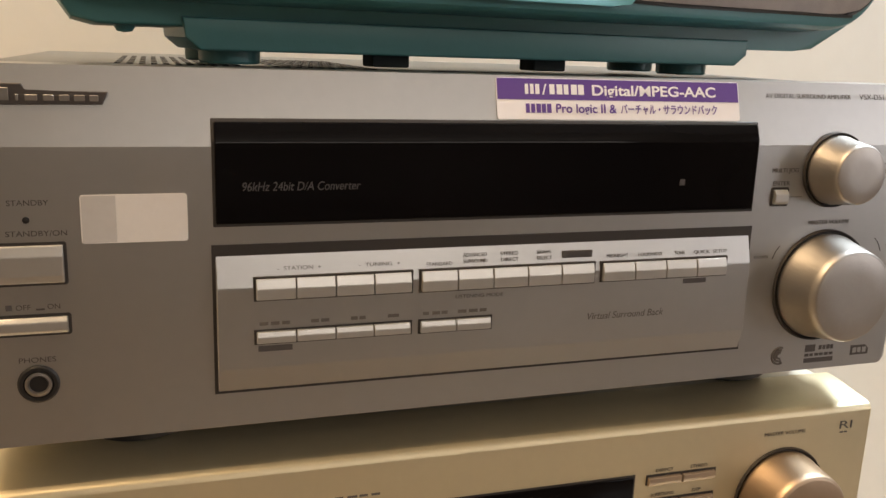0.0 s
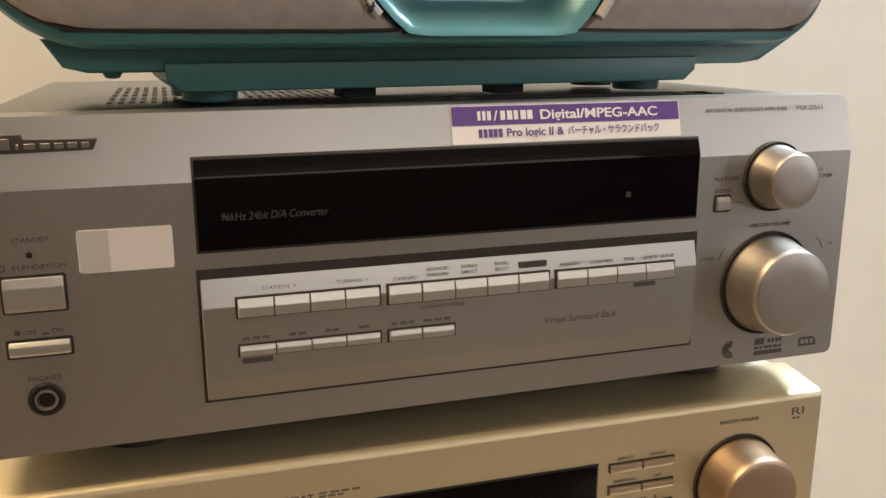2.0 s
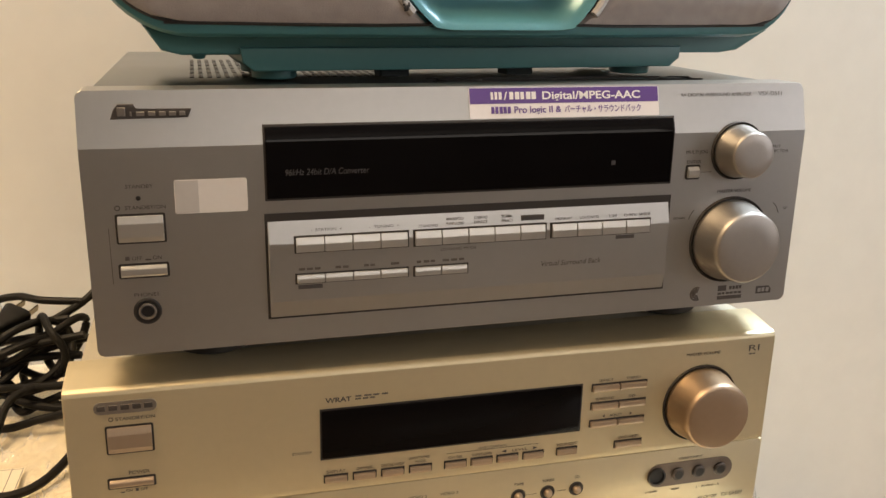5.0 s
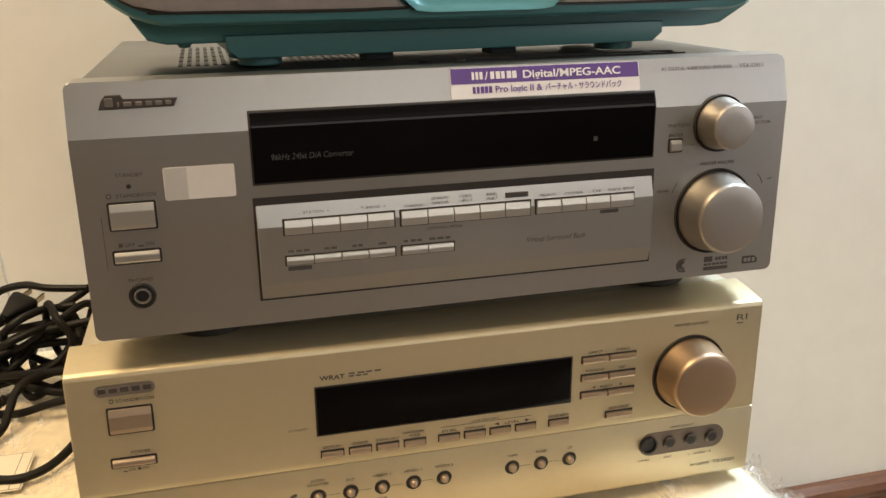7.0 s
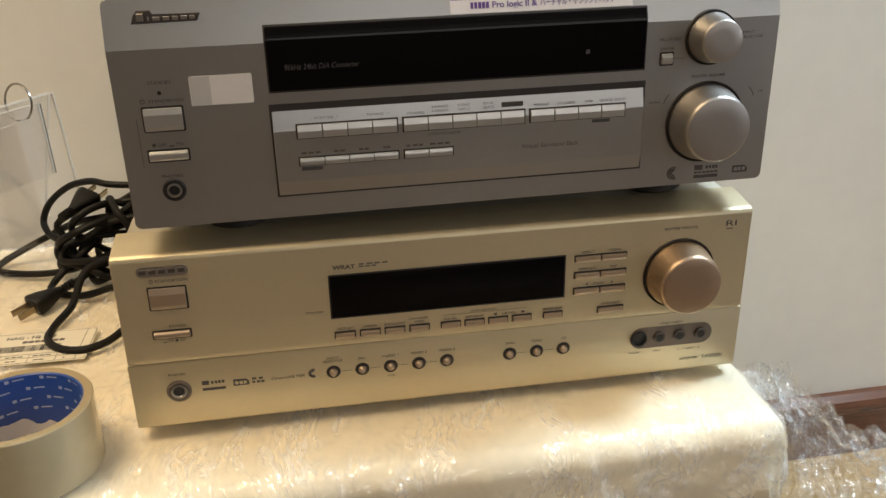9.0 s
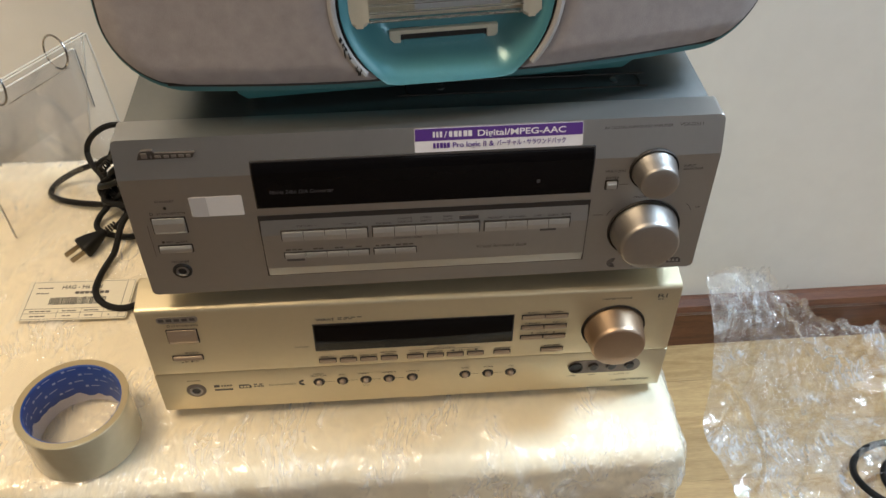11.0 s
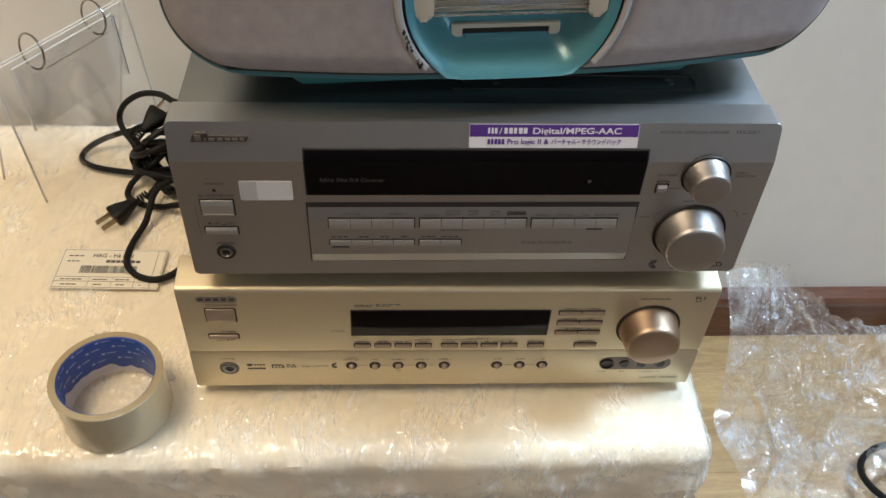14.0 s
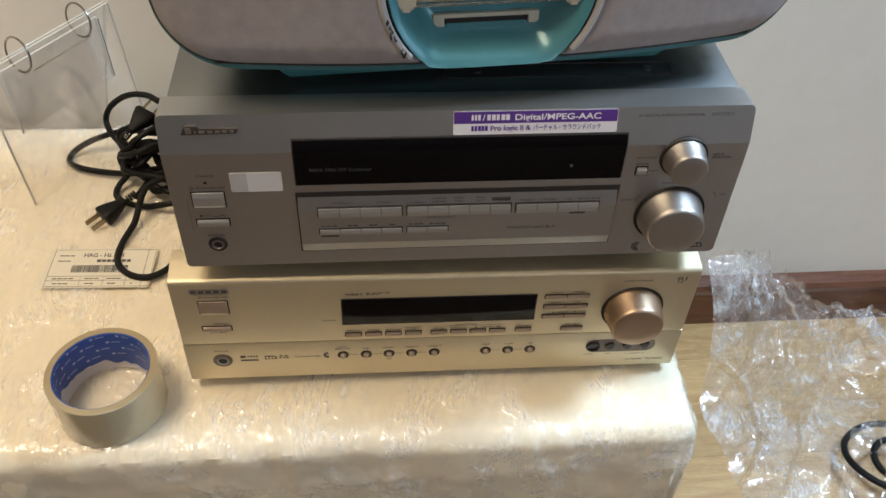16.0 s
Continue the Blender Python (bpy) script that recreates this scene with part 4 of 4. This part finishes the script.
    part("slot", bowed(slab(pill(dx + 0.001, 0.0490, 0.0790, 0.0160, 0.001), -0.0036, 0.004), dish), RUBBER, r, "recessed slot")
    br = bmesh.new()
    box(dx - 0.0365, dx + 0.0365, -0.0066, 0.003, 0.0535, 0.0565, 0.0008, 2, br)
    box(dx - 0.0365, dx - 0.0290, -0.0066, 0.003, 0.0478, 0.0550, 0.0008, 2, br)
    box(dx + 0.0290, dx + 0.0365, -0.0066, 0.003, 0.0478, 0.0550, 0.0008, 2, br)
    part("slot_bracket", bowed(br, dish), CREAM, r, "cream plastic bracket")
    part("slot_gap", bowed(box(dx - 0.0290, dx + 0.0290, -0.0046, 0.003, 0.0490, 0.0535), dish), BLACK, r)
    part("slot_tongue", bowed(box(dx - 0.0275, dx + 0.0275, -0.0055, 0.003, 0.0440, 0.0494, 0.0006, 1), dish), TEAL_LIGHT, r, "teal tongue in the slot")
    # lid with clear ribbed window
    cx = -0.0045
    lid = part("lid", bowed(slab(pill(cx, 0.103, 0.120, 0.062, 0.010), -0.0085, 0.012, 0.003), 0.014), CREAM, r, "cream plastic lid", True)
    for x in (-0.0575, 0.0575):
        part("lid_arm", bowed(slab(pill(cx + x * 0.97, 0.094, 0.0125, 0.052, 0.004), -0.0150, 0.0, 0.003), 0.014), CREAM, lid, "", True)
        part("hinge_gap", bowed(slab([(cx + x * 1.10 - 0.0016, 0.066), (cx + x * 1.10 + 0.0016, 0.066), (cx + x * 1.14 + 0.0016, 0.083), (cx + x * 1.14 - 0.0016, 0.083)], -0.0085, 0.001), 0.014), BLACK, lid)
    win = part("lid_window", bowed(box(cx - 0.050, cx + 0.051, -0.0145, -0.0085, 0.0705, 0.097, 0.0012), 0.014), WINDOW_CLEAR, lid, "clear ribbed window")
    for i in range(5):
        z = 0.0720 + i * 0.0052
        part("window_rib", bowed(box(cx - 0.049, cx + 0.050, -0.0162, -0.0142, z, z + 0.0011, 0.0004, 1), 0.014), WINDOW_CLEAR, win)
    part("window_badge", bowed(box(cx - 0.020, cx + 0.036, -0.0092, -0.0083, 0.0765, 0.0875), 0.014), surface("silver_badge", (0.55, 0.58, 0.62), 0.3, 0.6, 0.1, 120, 0.1, 300), lid, "silvery blank badge")
    # worn flecks on the cloth edge
    rng = random.Random(4)
    bm = bmesh.new()
    for k in range(26):
        an = radians(rng.uniform(196, 219))
        rad = RC + 0.0030 + rng.uniform(-0.0016, 0.0016)
        x, z = rad * math.cos(an) - 0.0035, CZ + rad * math.sin(an)
        y = bow(x) + (z - z0) * 0.10 - 0.0066
        sx, sz = rng.uniform(0.0002, 0.0005), rng.uniform(0.0004, 0.0015)
        box(x - sx, x + sx, y - 0.0004, y + 0.0012, z - sz, z + sz, bm=bm)
    part("worn_print", bm, BLACK, r, "worn dark print flecks")
    # stepped base
    upper = [(-0.196, 0.0290), (-0.188, 0.0170), (-0.178, 0.0145), (0.170, 0.0140), (0.184, 0.0155), (0.208, 0.0290)]
    part("base_upper", slab(upper, 0.036, 0.125, 0.0015), TEAL, r, "teal stepped underside", True)
    bm = slab([(-0.147, 0.0185), (-0.146, 0.0105), (-0.140, 0.0055), (0.130, 0.0055), (0.137, 0.0110), (0.137, 0.0185)], 0.0330, 0.118, 0.001)
    part("base_lower", bm, TEAL, r, "", True)
    for x, y in ((-0.125, 0.057), (0.114, 0.057), (-0.125, 0.105), (0.114, 0.105)):
        part("foot", turned_z([(0, 0.0), (0.0122, 0.0), (0.0130, 0.0010), (0.0132, 0.006), (0, 0.007)], x, y, 32), TEAL, r, "round teal foot", True)
    for x in (-0.053, 0.03):
        part("rubber_pad", box(x - 0.009, x + 0.009, 0.050, 0.066, 0.0, 0.006, 0.001), RUBBER, r, "dark rubber pad")
    part("bottom_knob", turned_z([(0, 0.0115), (0.003, 0.0120), (0.0042, 0.0140), (0.0042, 0.0200), (0, 0.0200)], -0.168, 0.047, 24), TEAL, r, "", True)
    return r


boombox()


# ---- tape roll ----
def tape_roll():
    r = empty("tape_roll", pose(-0.0905, -0.0120, 0.0035), "roll of clear packing tape with blue printed core", "tape")
    R, Ri, H = 0.0468, 0.0402, 0.048
    part("tape", turned_z([(Ri + 0.0005, 0.0003), (R - 0.0006, 0.0), (R, 0.0008), (R, H - 0.0008), (R - 0.0006, H)], 0, 0, 96), TAPE_FACE, r, "wound clear tape", True)
    part("tape_edge", turned_z([(R - 0.0006, H), (Ri + 0.0005, H - 0.0003)], 0, 0, 96), TAPE_SIDE, r, "yellowish tape edge", True)
    core = part("core", turned_z([(Ri + 0.0005, H - 0.0004), (Ri, H - 0.0008), (Ri - 0.0006, H - 0.0012), (Ri - 0.0008, H - 0.002), (Ri - 0.0008, 0.0005), (Ri, 0.0)], 0, 0, 96), BLUE, r, "blue printed cardboard core", True)
    rr = Ri - 0.00095

    def patch(a0, a1, z0, z1, rad, n=4):
        bm = bmesh.new()
        lo = [bm.verts.new((rad * math.cos(radians(a0 + (a1 - a0) * i / n)), rad * math.sin(radians(a0 + (a1 - a0) * i / n)), z0 if not callable(z0) else z0(i / n))) for i in range(n + 1)]
        hi = [bm.verts.new((rad * math.cos(radians(a0 + (a1 - a0) * i / n)), rad * math.sin(radians(a0 + (a1 - a0) * i / n)), z1 if not callable(z1) else z1(i / n))) for i in range(n + 1)]
        for i in range(n):
            bm.faces.new((lo[i], lo[i + 1], hi[i + 1], hi[i]))
        return bm

    pale = surface("pale_core_print", (0.42, 0.48, 0.66), 0.5, 0, 0.1, 200, 0)
    for row, z in enumerate((0.044, 0.036, 0.028, 0.020)):
        for k in range(11):
            a = k * 33 + row * 15
            part("core_print", patch(a, a + 11, z, z + 0.0011, rr), pale, core)
            part("core_print", patch(a + 14, a + 18, z - 0.0006, z + 0.0018, rr), pale, core)
    rng = random.Random(2)
    torn = [0.002 + 0.018 * (k / 40) ** 1.5 + 0.006 * noise.noise(Vector((k * 0.35, 0.2, 0))) + rng.uniform(-0.0006, 0.0006) for k in range(41)]
    torn = [t if 2 < k < 38 else t * min(k, 40 - k) / 3 for k, t in enumerate(torn)]
    part("torn_core", patch(40, 215, 0.0005, lambda q: 0.004 + max(0.0, torn[min(40, int(q * 40))]), rr - 0.0002, 40), CARD, core, "torn pale cardboard")
    return r


tape_roll()


# ---- delivery label ----
def delivery_label():
    m = pose(-0.1865, 0.1300, 0.0052, 0, 0, -1.8)
    r = empty("delivery_label", m, "white printed delivery label with barcode, under the film", "label")
    Wl, Hl = 0.103, 0.053
    part("paper", box(-0.004, Wl + 0.001, -0.001, Hl + 0.001, -0.0003, 0.0), LABEL_PAPER, r, "off-white paper")

    def strip(x0, x1, y0, y1, name="print_line", mat=INK):
        part(name, box(x0, x1, y0, y1, 0.0, 0.00015), mat, r)

    for y in (0.0005, 0.0085, 0.0145, Hl - 0.001):
        strip(0.0, Wl, y, y + 0.0004)
    for x in (0.0, Wl - 0.0004, Wl - 0.008):
        strip(x, x + 0.0004, 0.0, Hl)
    for x in (0.034, 0.057, 0.079):
        strip(x, x + 0.0003, 0.0005, 0.0145)
    rng = random.Random(9)
    bm = bmesh.new()
    x = 0.022
    while x < 0.078:
        w = rng.choice((0.0005, 0.0008, 0.0013))
        box(x, x + w, 0.0200, 0.0300, 0.0, 0.00015, bm=bm)
        x += w + rng.choice((0.0005, 0.0008))
    part("barcode", bm, BLACK, r, "black barcode")
    flat = pose(0.030, 0.042, 0.0001)
    lettering("printed_text", "HAG - H\u00e0 N\u1ed9i", 0, 0, 0, 0.0075, BLACK, r, 0.040, flat=flat, bold=0.0001)

    def flat_bars(x0, x1, y, h, n):
        bm = bmesh.new()
        w = (x1 - x0) / n
        for i in range(n):
            box(x0 + i * w, x0 + (i + 0.82) * w, y, y + h, 0.0, 0.00015, bm=bm)
        part("print_bar", bm, INK, r)

    flat_bars(0.006, 0.022, 0.0430, 0.0014, 3)
    flat_bars(0.006, 0.019, 0.0355, 0.0014, 3)
    flat_bars(0.045, 0.080, 0.0345, 0.0036, 7)
    for x0, x1, n in ((0.006, 0.028, 4), (0.038, 0.053, 3), (0.060, 0.075, 3), (0.083, 0.091, 2)):
        flat_bars(x0, x1, 0.0106, 0.0014, n)
        flat_bars(x0 + 0.002, x1 - 0.004, 0.0038, 0.0014, max(1, n - 1))
    return r


delivery_label()


# ---- power cable ----
def power_plug(parent, m, name="plug"):
    """A two-blade moulded plug: body towards -x, blades towards +x."""
    bm = bmesh.new()
    rows = []
    for x, w, h in ((-0.030, 0.0035, 0.0035), (-0.026, 0.0045, 0.004), (-0.022, 0.006, 0.0055), (-0.010, 0.0105, 0.0075), (-0.002, 0.0125, 0.0082), (0.0, 0.0115, 0.0075)):
        rows.append([bm.verts.new((x, a, b)) for a, b in pill(0, 0, 2 * w, 2 * h, min(w, h) * 0.6, 3)])
    n = len(rows[0])
    for a, b in zip(rows, rows[1:]):
        for i in range(n):
            bm.faces.new((a[i], b[i], b[(i + 1) % n], a[(i + 1) % n]))
    bm.faces.new(rows[0]), bm.faces.new(rows[-1][::-1])
    p = part(name, bm, CABLE, parent, "moulded black plug body", True)
    p.matrix_local = m
    for s in (-1, 1):
        part("blade", box(-0.001, 0.017, s * 0.0063 - 0.0008, s * 0.0063 + 0.0008, -0.0032, 0.0032, 0.0004, 1), BRASS, p, "flat metal blade")
    for k in range(4):
        part("strain_rib", lathe([(0.0030, 0), (0.0044, 0.0003), (0.0044, 0.0017), (0.0030, 0.002)], 0, 0, 16), CABLE, p, "", True).matrix_local = pose(-0.032 - 0.0032 * k, 0, 0, 0, 0, 90)
    return p


def power_cable():
    c = empty("power_cable", pose(0.001, -0.006, -0.0125), "black power cable bundled in loops beside the receivers", "cable")
    rad = 0.0034
    part("lead", tube([(-0.050, 0.325, 0.098), (-0.083, 0.33, 0.100), (-0.104, 0.345, 0.100), (-0.128, 0.355, 0.093), (-0.150, 0.36, 0.076), (-0.160, 0.36, 0.057), (-0.153, 0.345, 0.048), (-0.139, 0.325, 0.047),
                       (-0.132, 0.31, 0.040), (-0.129, 0.295, 0.031), (-0.139, 0.285, 0.022), (-0.140, 0.27, 0.020), (-0.130, 0.26, 0.019), (-0.105, 0.25, 0.020), (-0.077, 0.245, 0.028), (-0.045, 0.25, 0.03)], rad, 10, steps=6), CABLE, c, "", True)
    part("loop", tube([(-0.060, 0.30, 0.080), (-0.101, 0.315, 0.071), (-0.127, 0.335, 0.060), (-0.158, 0.352, 0.042), (-0.185, 0.357, 0.028), (-0.202, 0.348, 0.021), (-0.204, 0.331, 0.0195), (-0.188, 0.319, 0.0195),
                       (-0.158, 0.310, 0.020), (-0.125, 0.300, 0.026), (-0.095, 0.29, 0.040), (-0.060, 0.28, 0.052)], rad, 10, steps=6), CABLE, c, "", True)
    part("loop", tube([(-0.045, 0.285, 0.082), (-0.079, 0.29, 0.076), (-0.102, 0.30, 0.070), (-0.121, 0.305, 0.060), (-0.136, 0.305, 0.048), (-0.133, 0.30, 0.036), (-0.112, 0.285, 0.034), (-0.089, 0.265, 0.032), (-0.055, 0.255, 0.028)], rad, 10, steps=6), CABLE, c, "", True)
    part("loop", tube([(-0.060, 0.312, 0.088), (-0.105, 0.318, 0.082), (-0.136, 0.32, 0.067), (-0.127, 0.315, 0.048), (-0.118, 0.30, 0.036), (-0.107, 0.285, 0.028), (-0.097, 0.27, 0.024), (-0.081, 0.27, 0.030), (-0.045, 0.28, 0.04)], rad, 10, steps=6), CABLE, c, "", True)
    part("loop", tube([(-0.050, 0.29, 0.062), (-0.090, 0.298, 0.060), (-0.124, 0.302, 0.052), (-0.130, 0.29, 0.040), (-0.105, 0.275, 0.044), (-0.070, 0.262, 0.048), (-0.045, 0.26, 0.05)], rad, 10, steps=6), CABLE, c, "", True)
    part("loop", tube([(-0.045, 0.31, 0.070), (-0.085, 0.312, 0.060), (-0.115, 0.306, 0.044), (-0.092, 0.292, 0.024), (-0.060, 0.28, 0.022), (-0.040, 0.28, 0.03)], rad, 10, steps=6), CABLE, c, "", True)
    part("wrap_turn", tube([(-0.070, 0.278, 0.090), (-0.060, 0.272, 0.074), (-0.064, 0.276, 0.054), (-0.078, 0.305, 0.050), (-0.086, 0.318, 0.072), (-0.080, 0.305, 0.094)], rad, 10, True, steps=6), CABLE, c, "", True)
    part("lead", tube([(-0.070, 0.275, 0.045), (-0.095, 0.258, 0.046), (-0.104, 0.247, 0.040), (-0.108, 0.233, 0.030), (-0.112, 0.221, 0.022), (-0.120, 0.193, 0.0195), (-0.120, 0.168, 0.0195), (-0.107, 0.15, 0.0195),
                       (-0.087, 0.143, 0.020), (-0.069, 0.151, 0.021), (-0.055, 0.173, 0.023), (-0.040, 0.21, 0.028)], rad, 10, steps=6), CABLE, c, "", True)
    part("lead", tube([(-0.080, 0.28, 0.040), (-0.101, 0.28, 0.034), (-0.108, 0.265, 0.032), (-0.113, 0.252, 0.032)], rad, 10, steps=6), CABLE, c, "", True)
    for k, (cx, cy, cz, rx, rz) in enumerate(((-0.088, 0.300, 0.066, 0.030, 0.024), (-0.098, 0.292, 0.058, 0.036, 0.020), (-0.076, 0.310, 0.058, 0.028, 0.030), (-0.108, 0.305, 0.052, 0.030, 0.022))):
        pts = [(cx + rx * math.cos(radians(a)), cy + 0.014 * math.sin(radians(a * 2 + 50 * k)), cz + rz * math.sin(radians(a + 25 * k))) for a in range(0, 360, 36)]
        part("wrap_turn", tube(pts, rad, 10, True, steps=5), CABLE, c, "", True)
    part("lead", tube([(-0.004, 0.372, 0.205), (-0.010, 0.366, 0.165), (-0.022, 0.352, 0.125), (-0.045, 0.330, 0.100), (-0.075, 0.312, 0.086)], rad, 10, steps=6), CABLE, c, "", True)
    power_plug(c, pose(-0.1475, 0.2330, 0.0215, 0, 10, 222))
    power_plug(c, pose(-0.101, 0.322, 0.092, 20, -8, 62))
    return c


power_cable()


# ---- acrylic stand ----
def acrylic_stand():
    s = empty("display_stand", pose(-0.167, 0.372, 0.0035, 0, 0, 56), "clear acrylic stand with two metal rings beside the receivers", "stand")
    x0, x1, top = -0.128, 0.045, 0.159

    def sheet(name, prof, a, b, label):
        """A clear sheet with pale cut edges; prof is its lower and upper (y, z)."""
        (ya, za), (yb, zb) = prof
        t = 0.0020
        ob = part(name, prism([(ya, za), (ya + t, za), (yb + t, zb), (yb, zb)], a, b), CLEAR_SHEET, s, label)
        ob.visible_shadow = False
        for e in (a, b):
            part("cut_edge", prism([(ya, za), (ya + t, za), (yb + t, zb), (yb, zb)], e - 0.0008, e + 0.0008), CUT_EDGE, ob, "bright cut edge")
        part("cut_edge", box(a, b, yb - 0.0001, yb + t + 0.0001, zb, zb + 0.0005), CUT_EDGE, ob, "bright cut edge")
        return ob

    sheet("front_sheet", ((-0.018, 0.0), (-0.003, top)), x0, x1, "clear upright sheet")
    sheet("back_sheet", ((0.050, 0.0), (0.002, top)), x0, x1, "clear back leg sheet")
    sheet("hanging_leaf", ((-0.012, 0.082), (-0.0085, top - 0.004)), -0.108, 0.020, "clear short hanging leaf")
    for x in (-0.0800, 0.0):
        pts = [(x + 0.003 * math.sin(radians(a)), -0.005 + 0.0180 * math.cos(radians(a)), top + 0.001 + 0.0180 * math.sin(radians(a))) for a in range(-60, 281, 20)]
        part("ring", tube(pts, 0.0011, 8, steps=3), surface("steel_wire", (0.30, 0.28, 0.26), 0.25, 1, 0.05, 60, 0), s, "metal wire ring")
    part("wire", tube([(-0.078, -0.018, top - 0.014), (0.002, -0.018, top - 0.014)], 0.0009, 8), CHROME, s, "straight metal wire")
    part("wire", tube([(0.019, -0.012, top - 0.004), (0.0195, -0.014, 0.083)], 0.0006, 6), BADGE, s, "thin dark wire")
    return s


acrylic_stand()


# ---- crumpled plastic on the floor ----
def facets(p, scale):
    """Flat, randomly tipped patches that meet in sharp creases; about -0.5 to 0.5."""
    q = p * scale
    near, cells = noise.voronoi(q)
    h = 0.0
    total = 0.0
    for d, c in zip(near[:3], cells[:3]):
        tip = noise.cell_vector(c * 7.3 + Vector((0.5, 0.5, 0.5)))
        k = math.exp(-9 * (d - near[0]))
        h += k * ((tip.x - 0.5) * (q.x - c.x) + (tip.y - 0.5) * (q.y - c.y) + (tip.z - 0.5) * 0.5)
        total += k
    return h / total


def crumpled_sheet(name, x0, x1, y0, y1, rise, seed, label, skew=0.0):
    bm = bmesh.new()
    n, m = 210, 290
    rows = []
    for i in range(n + 1):
        row = []
        for j in range(m + 1):
            u, v = i / n, j / m
            edge = 0.05 * noise.noise(Vector((v * 4, seed, 0)))
            x = x0 + (x1 - x0) * u + edge * (1 - 2 * u) + skew * v
            y = y0 + (y1 - y0) * v + 0.05 * noise.noise(Vector((u * 4, seed + 5, 0))) * (1 - 2 * v)
            p = Vector((x, y, seed))
            f = min(u, 1 - u, v + 0.1, 1 - v + 0.15) * 4
            w = 0.6 + 0.7 * noise.noise(p * 5)
            dense = min(1.0, max(0.0, 0.35 + 1.9 * noise.noise(p * 7 + Vector((4, 4, 1)))))
            w += 1.3 * facets(p, 13) + (0.5 + 0.7 * dense) * facets(p, 34) + 1.2 * dense * facets(p, 85)
            # long straight folds
            w += 0.7 * math.exp(-(noise.noise(Vector((x * 5 + y * 3, y * 5 - x * 3, seed + 2))) / 0.022) ** 2)
            w += 0.5 * math.exp(-(noise.noise(Vector((x * 7 - y * 5, y * 3 + x * 4, seed + 6))) / 0.018) ** 2)
            z = max(0.0, 0.022 * w * min(1.0, 0.35 + f)) + rise(u, v)
            dx, dy = 0.012 * noise.noise(p * 16 + Vector((9, 0, 0))), 0.012 * noise.noise(p * 16 + Vector((0, 9, 0)))
            row.append(bm.verts.new((x + dx, min(y + dy, WALL_Y - 0.024), FLOOR + 0.003 + z)))
        rows.append(row)
    for a, b in zip(rows, rows[1:]):
        for j in range(m):
            bm.faces.new((a[j], b[j], b[j + 1], a[j + 1]))
    ob = tagged(part(name, bm, CRUMPLED, None, "", True, 14), label, "plastic sheet")
    ob.visible_shadow = False
    return ob


def heap(u, v):
    t = min(1.0, max(0.0, (v - 0.60) / 0.40))
    return 0.17 * math.exp(-((u - 0.06) / 0.42) ** 2) * t * t * (3 - 2 * t) + 0.03 * math.exp(-((u - 0.75) / 0.2) ** 2 - ((v - 0.45) / 0.2) ** 2)


crumpled_sheet("plastic_sheet", 0.606, 0.990, -0.10, 0.47, heap, 2.2, "crumpled clear plastic sheet heaped on the floor against the wall", 0.055)

# loose cable on the floor
cord = empty("floor_cable", pose(0, 0, FLOOR), "black cable loosely coiled on the oak floor", "cable")
part("coil", tube([(0.870 + 0.055 * math.cos(radians(a)), 0.150 + 0.055 * math.sin(radians(a)), 0.03 + 0.008 * math.sin(radians(a * 2))) for a in range(20, 340, 25)], 0.005, 10, steps=5), CABLE, cord, "", True)
part("coil", tube([(0.885 + 0.035 * math.cos(radians(a)), 0.14 + 0.035 * math.sin(radians(a)), 0.035) for a in range(0, 300, 30)], 0.005, 10, steps=5), CABLE, cord, "", True)

far_cord = empty("floor_cable", pose(0, 0, FLOOR), "black cable end lying by the skirting board", "cable")
part("lead", tube([(1.30, 0.36, 0.005), (1.16, 0.395, 0.005), (1.06, 0.405, 0.012), (0.995, 0.412, 0.034), (0.982, 0.405, 0.052), (0.998, 0.395, 0.060), (1.03, 0.392, 0.046), (1.10, 0.375, 0.008), (1.22, 0.33, 0.005)], 0.0042, 10, steps=6), CABLE, far_cord, "", True)

tagged(part("power_adapter", box(0.885, 0.953, 0.070, 0.132, FLOOR, FLOOR + 0.030, 0.004, 3), surface("white_adapter_plastic", (0.72, 0.70, 0.66), 0.4, 0, 0.03, 40, 0.03, 700), None, "", True),
       "white plastic power adapter lying by the black cable", "adapter")

# ---- floor boards ----
def board_mesh(length, width):
    bm = box(0, length, 0, width, -0.012, 0.0, 0.0004, 1)
    me = bpy.data.meshes.new("floor_board")
    bm.to_mesh(me)
    bm.free()
    me.materials.append(OAK)
    return me


BOARD = board_mesh(0.8998, 0.0898)
for row in range(7):
    y = WALL_Y - 0.09 * (row + 1)
    for k in range(3):
        x = -0.55 + ((row * 0.37) % 0.9) + 0.9 * k
        if x + 0.9 > XR:
            continue
        ob = new("floor_board", BOARD)
        ob.parent = floor
        ob.location = (x, y, FLOOR)
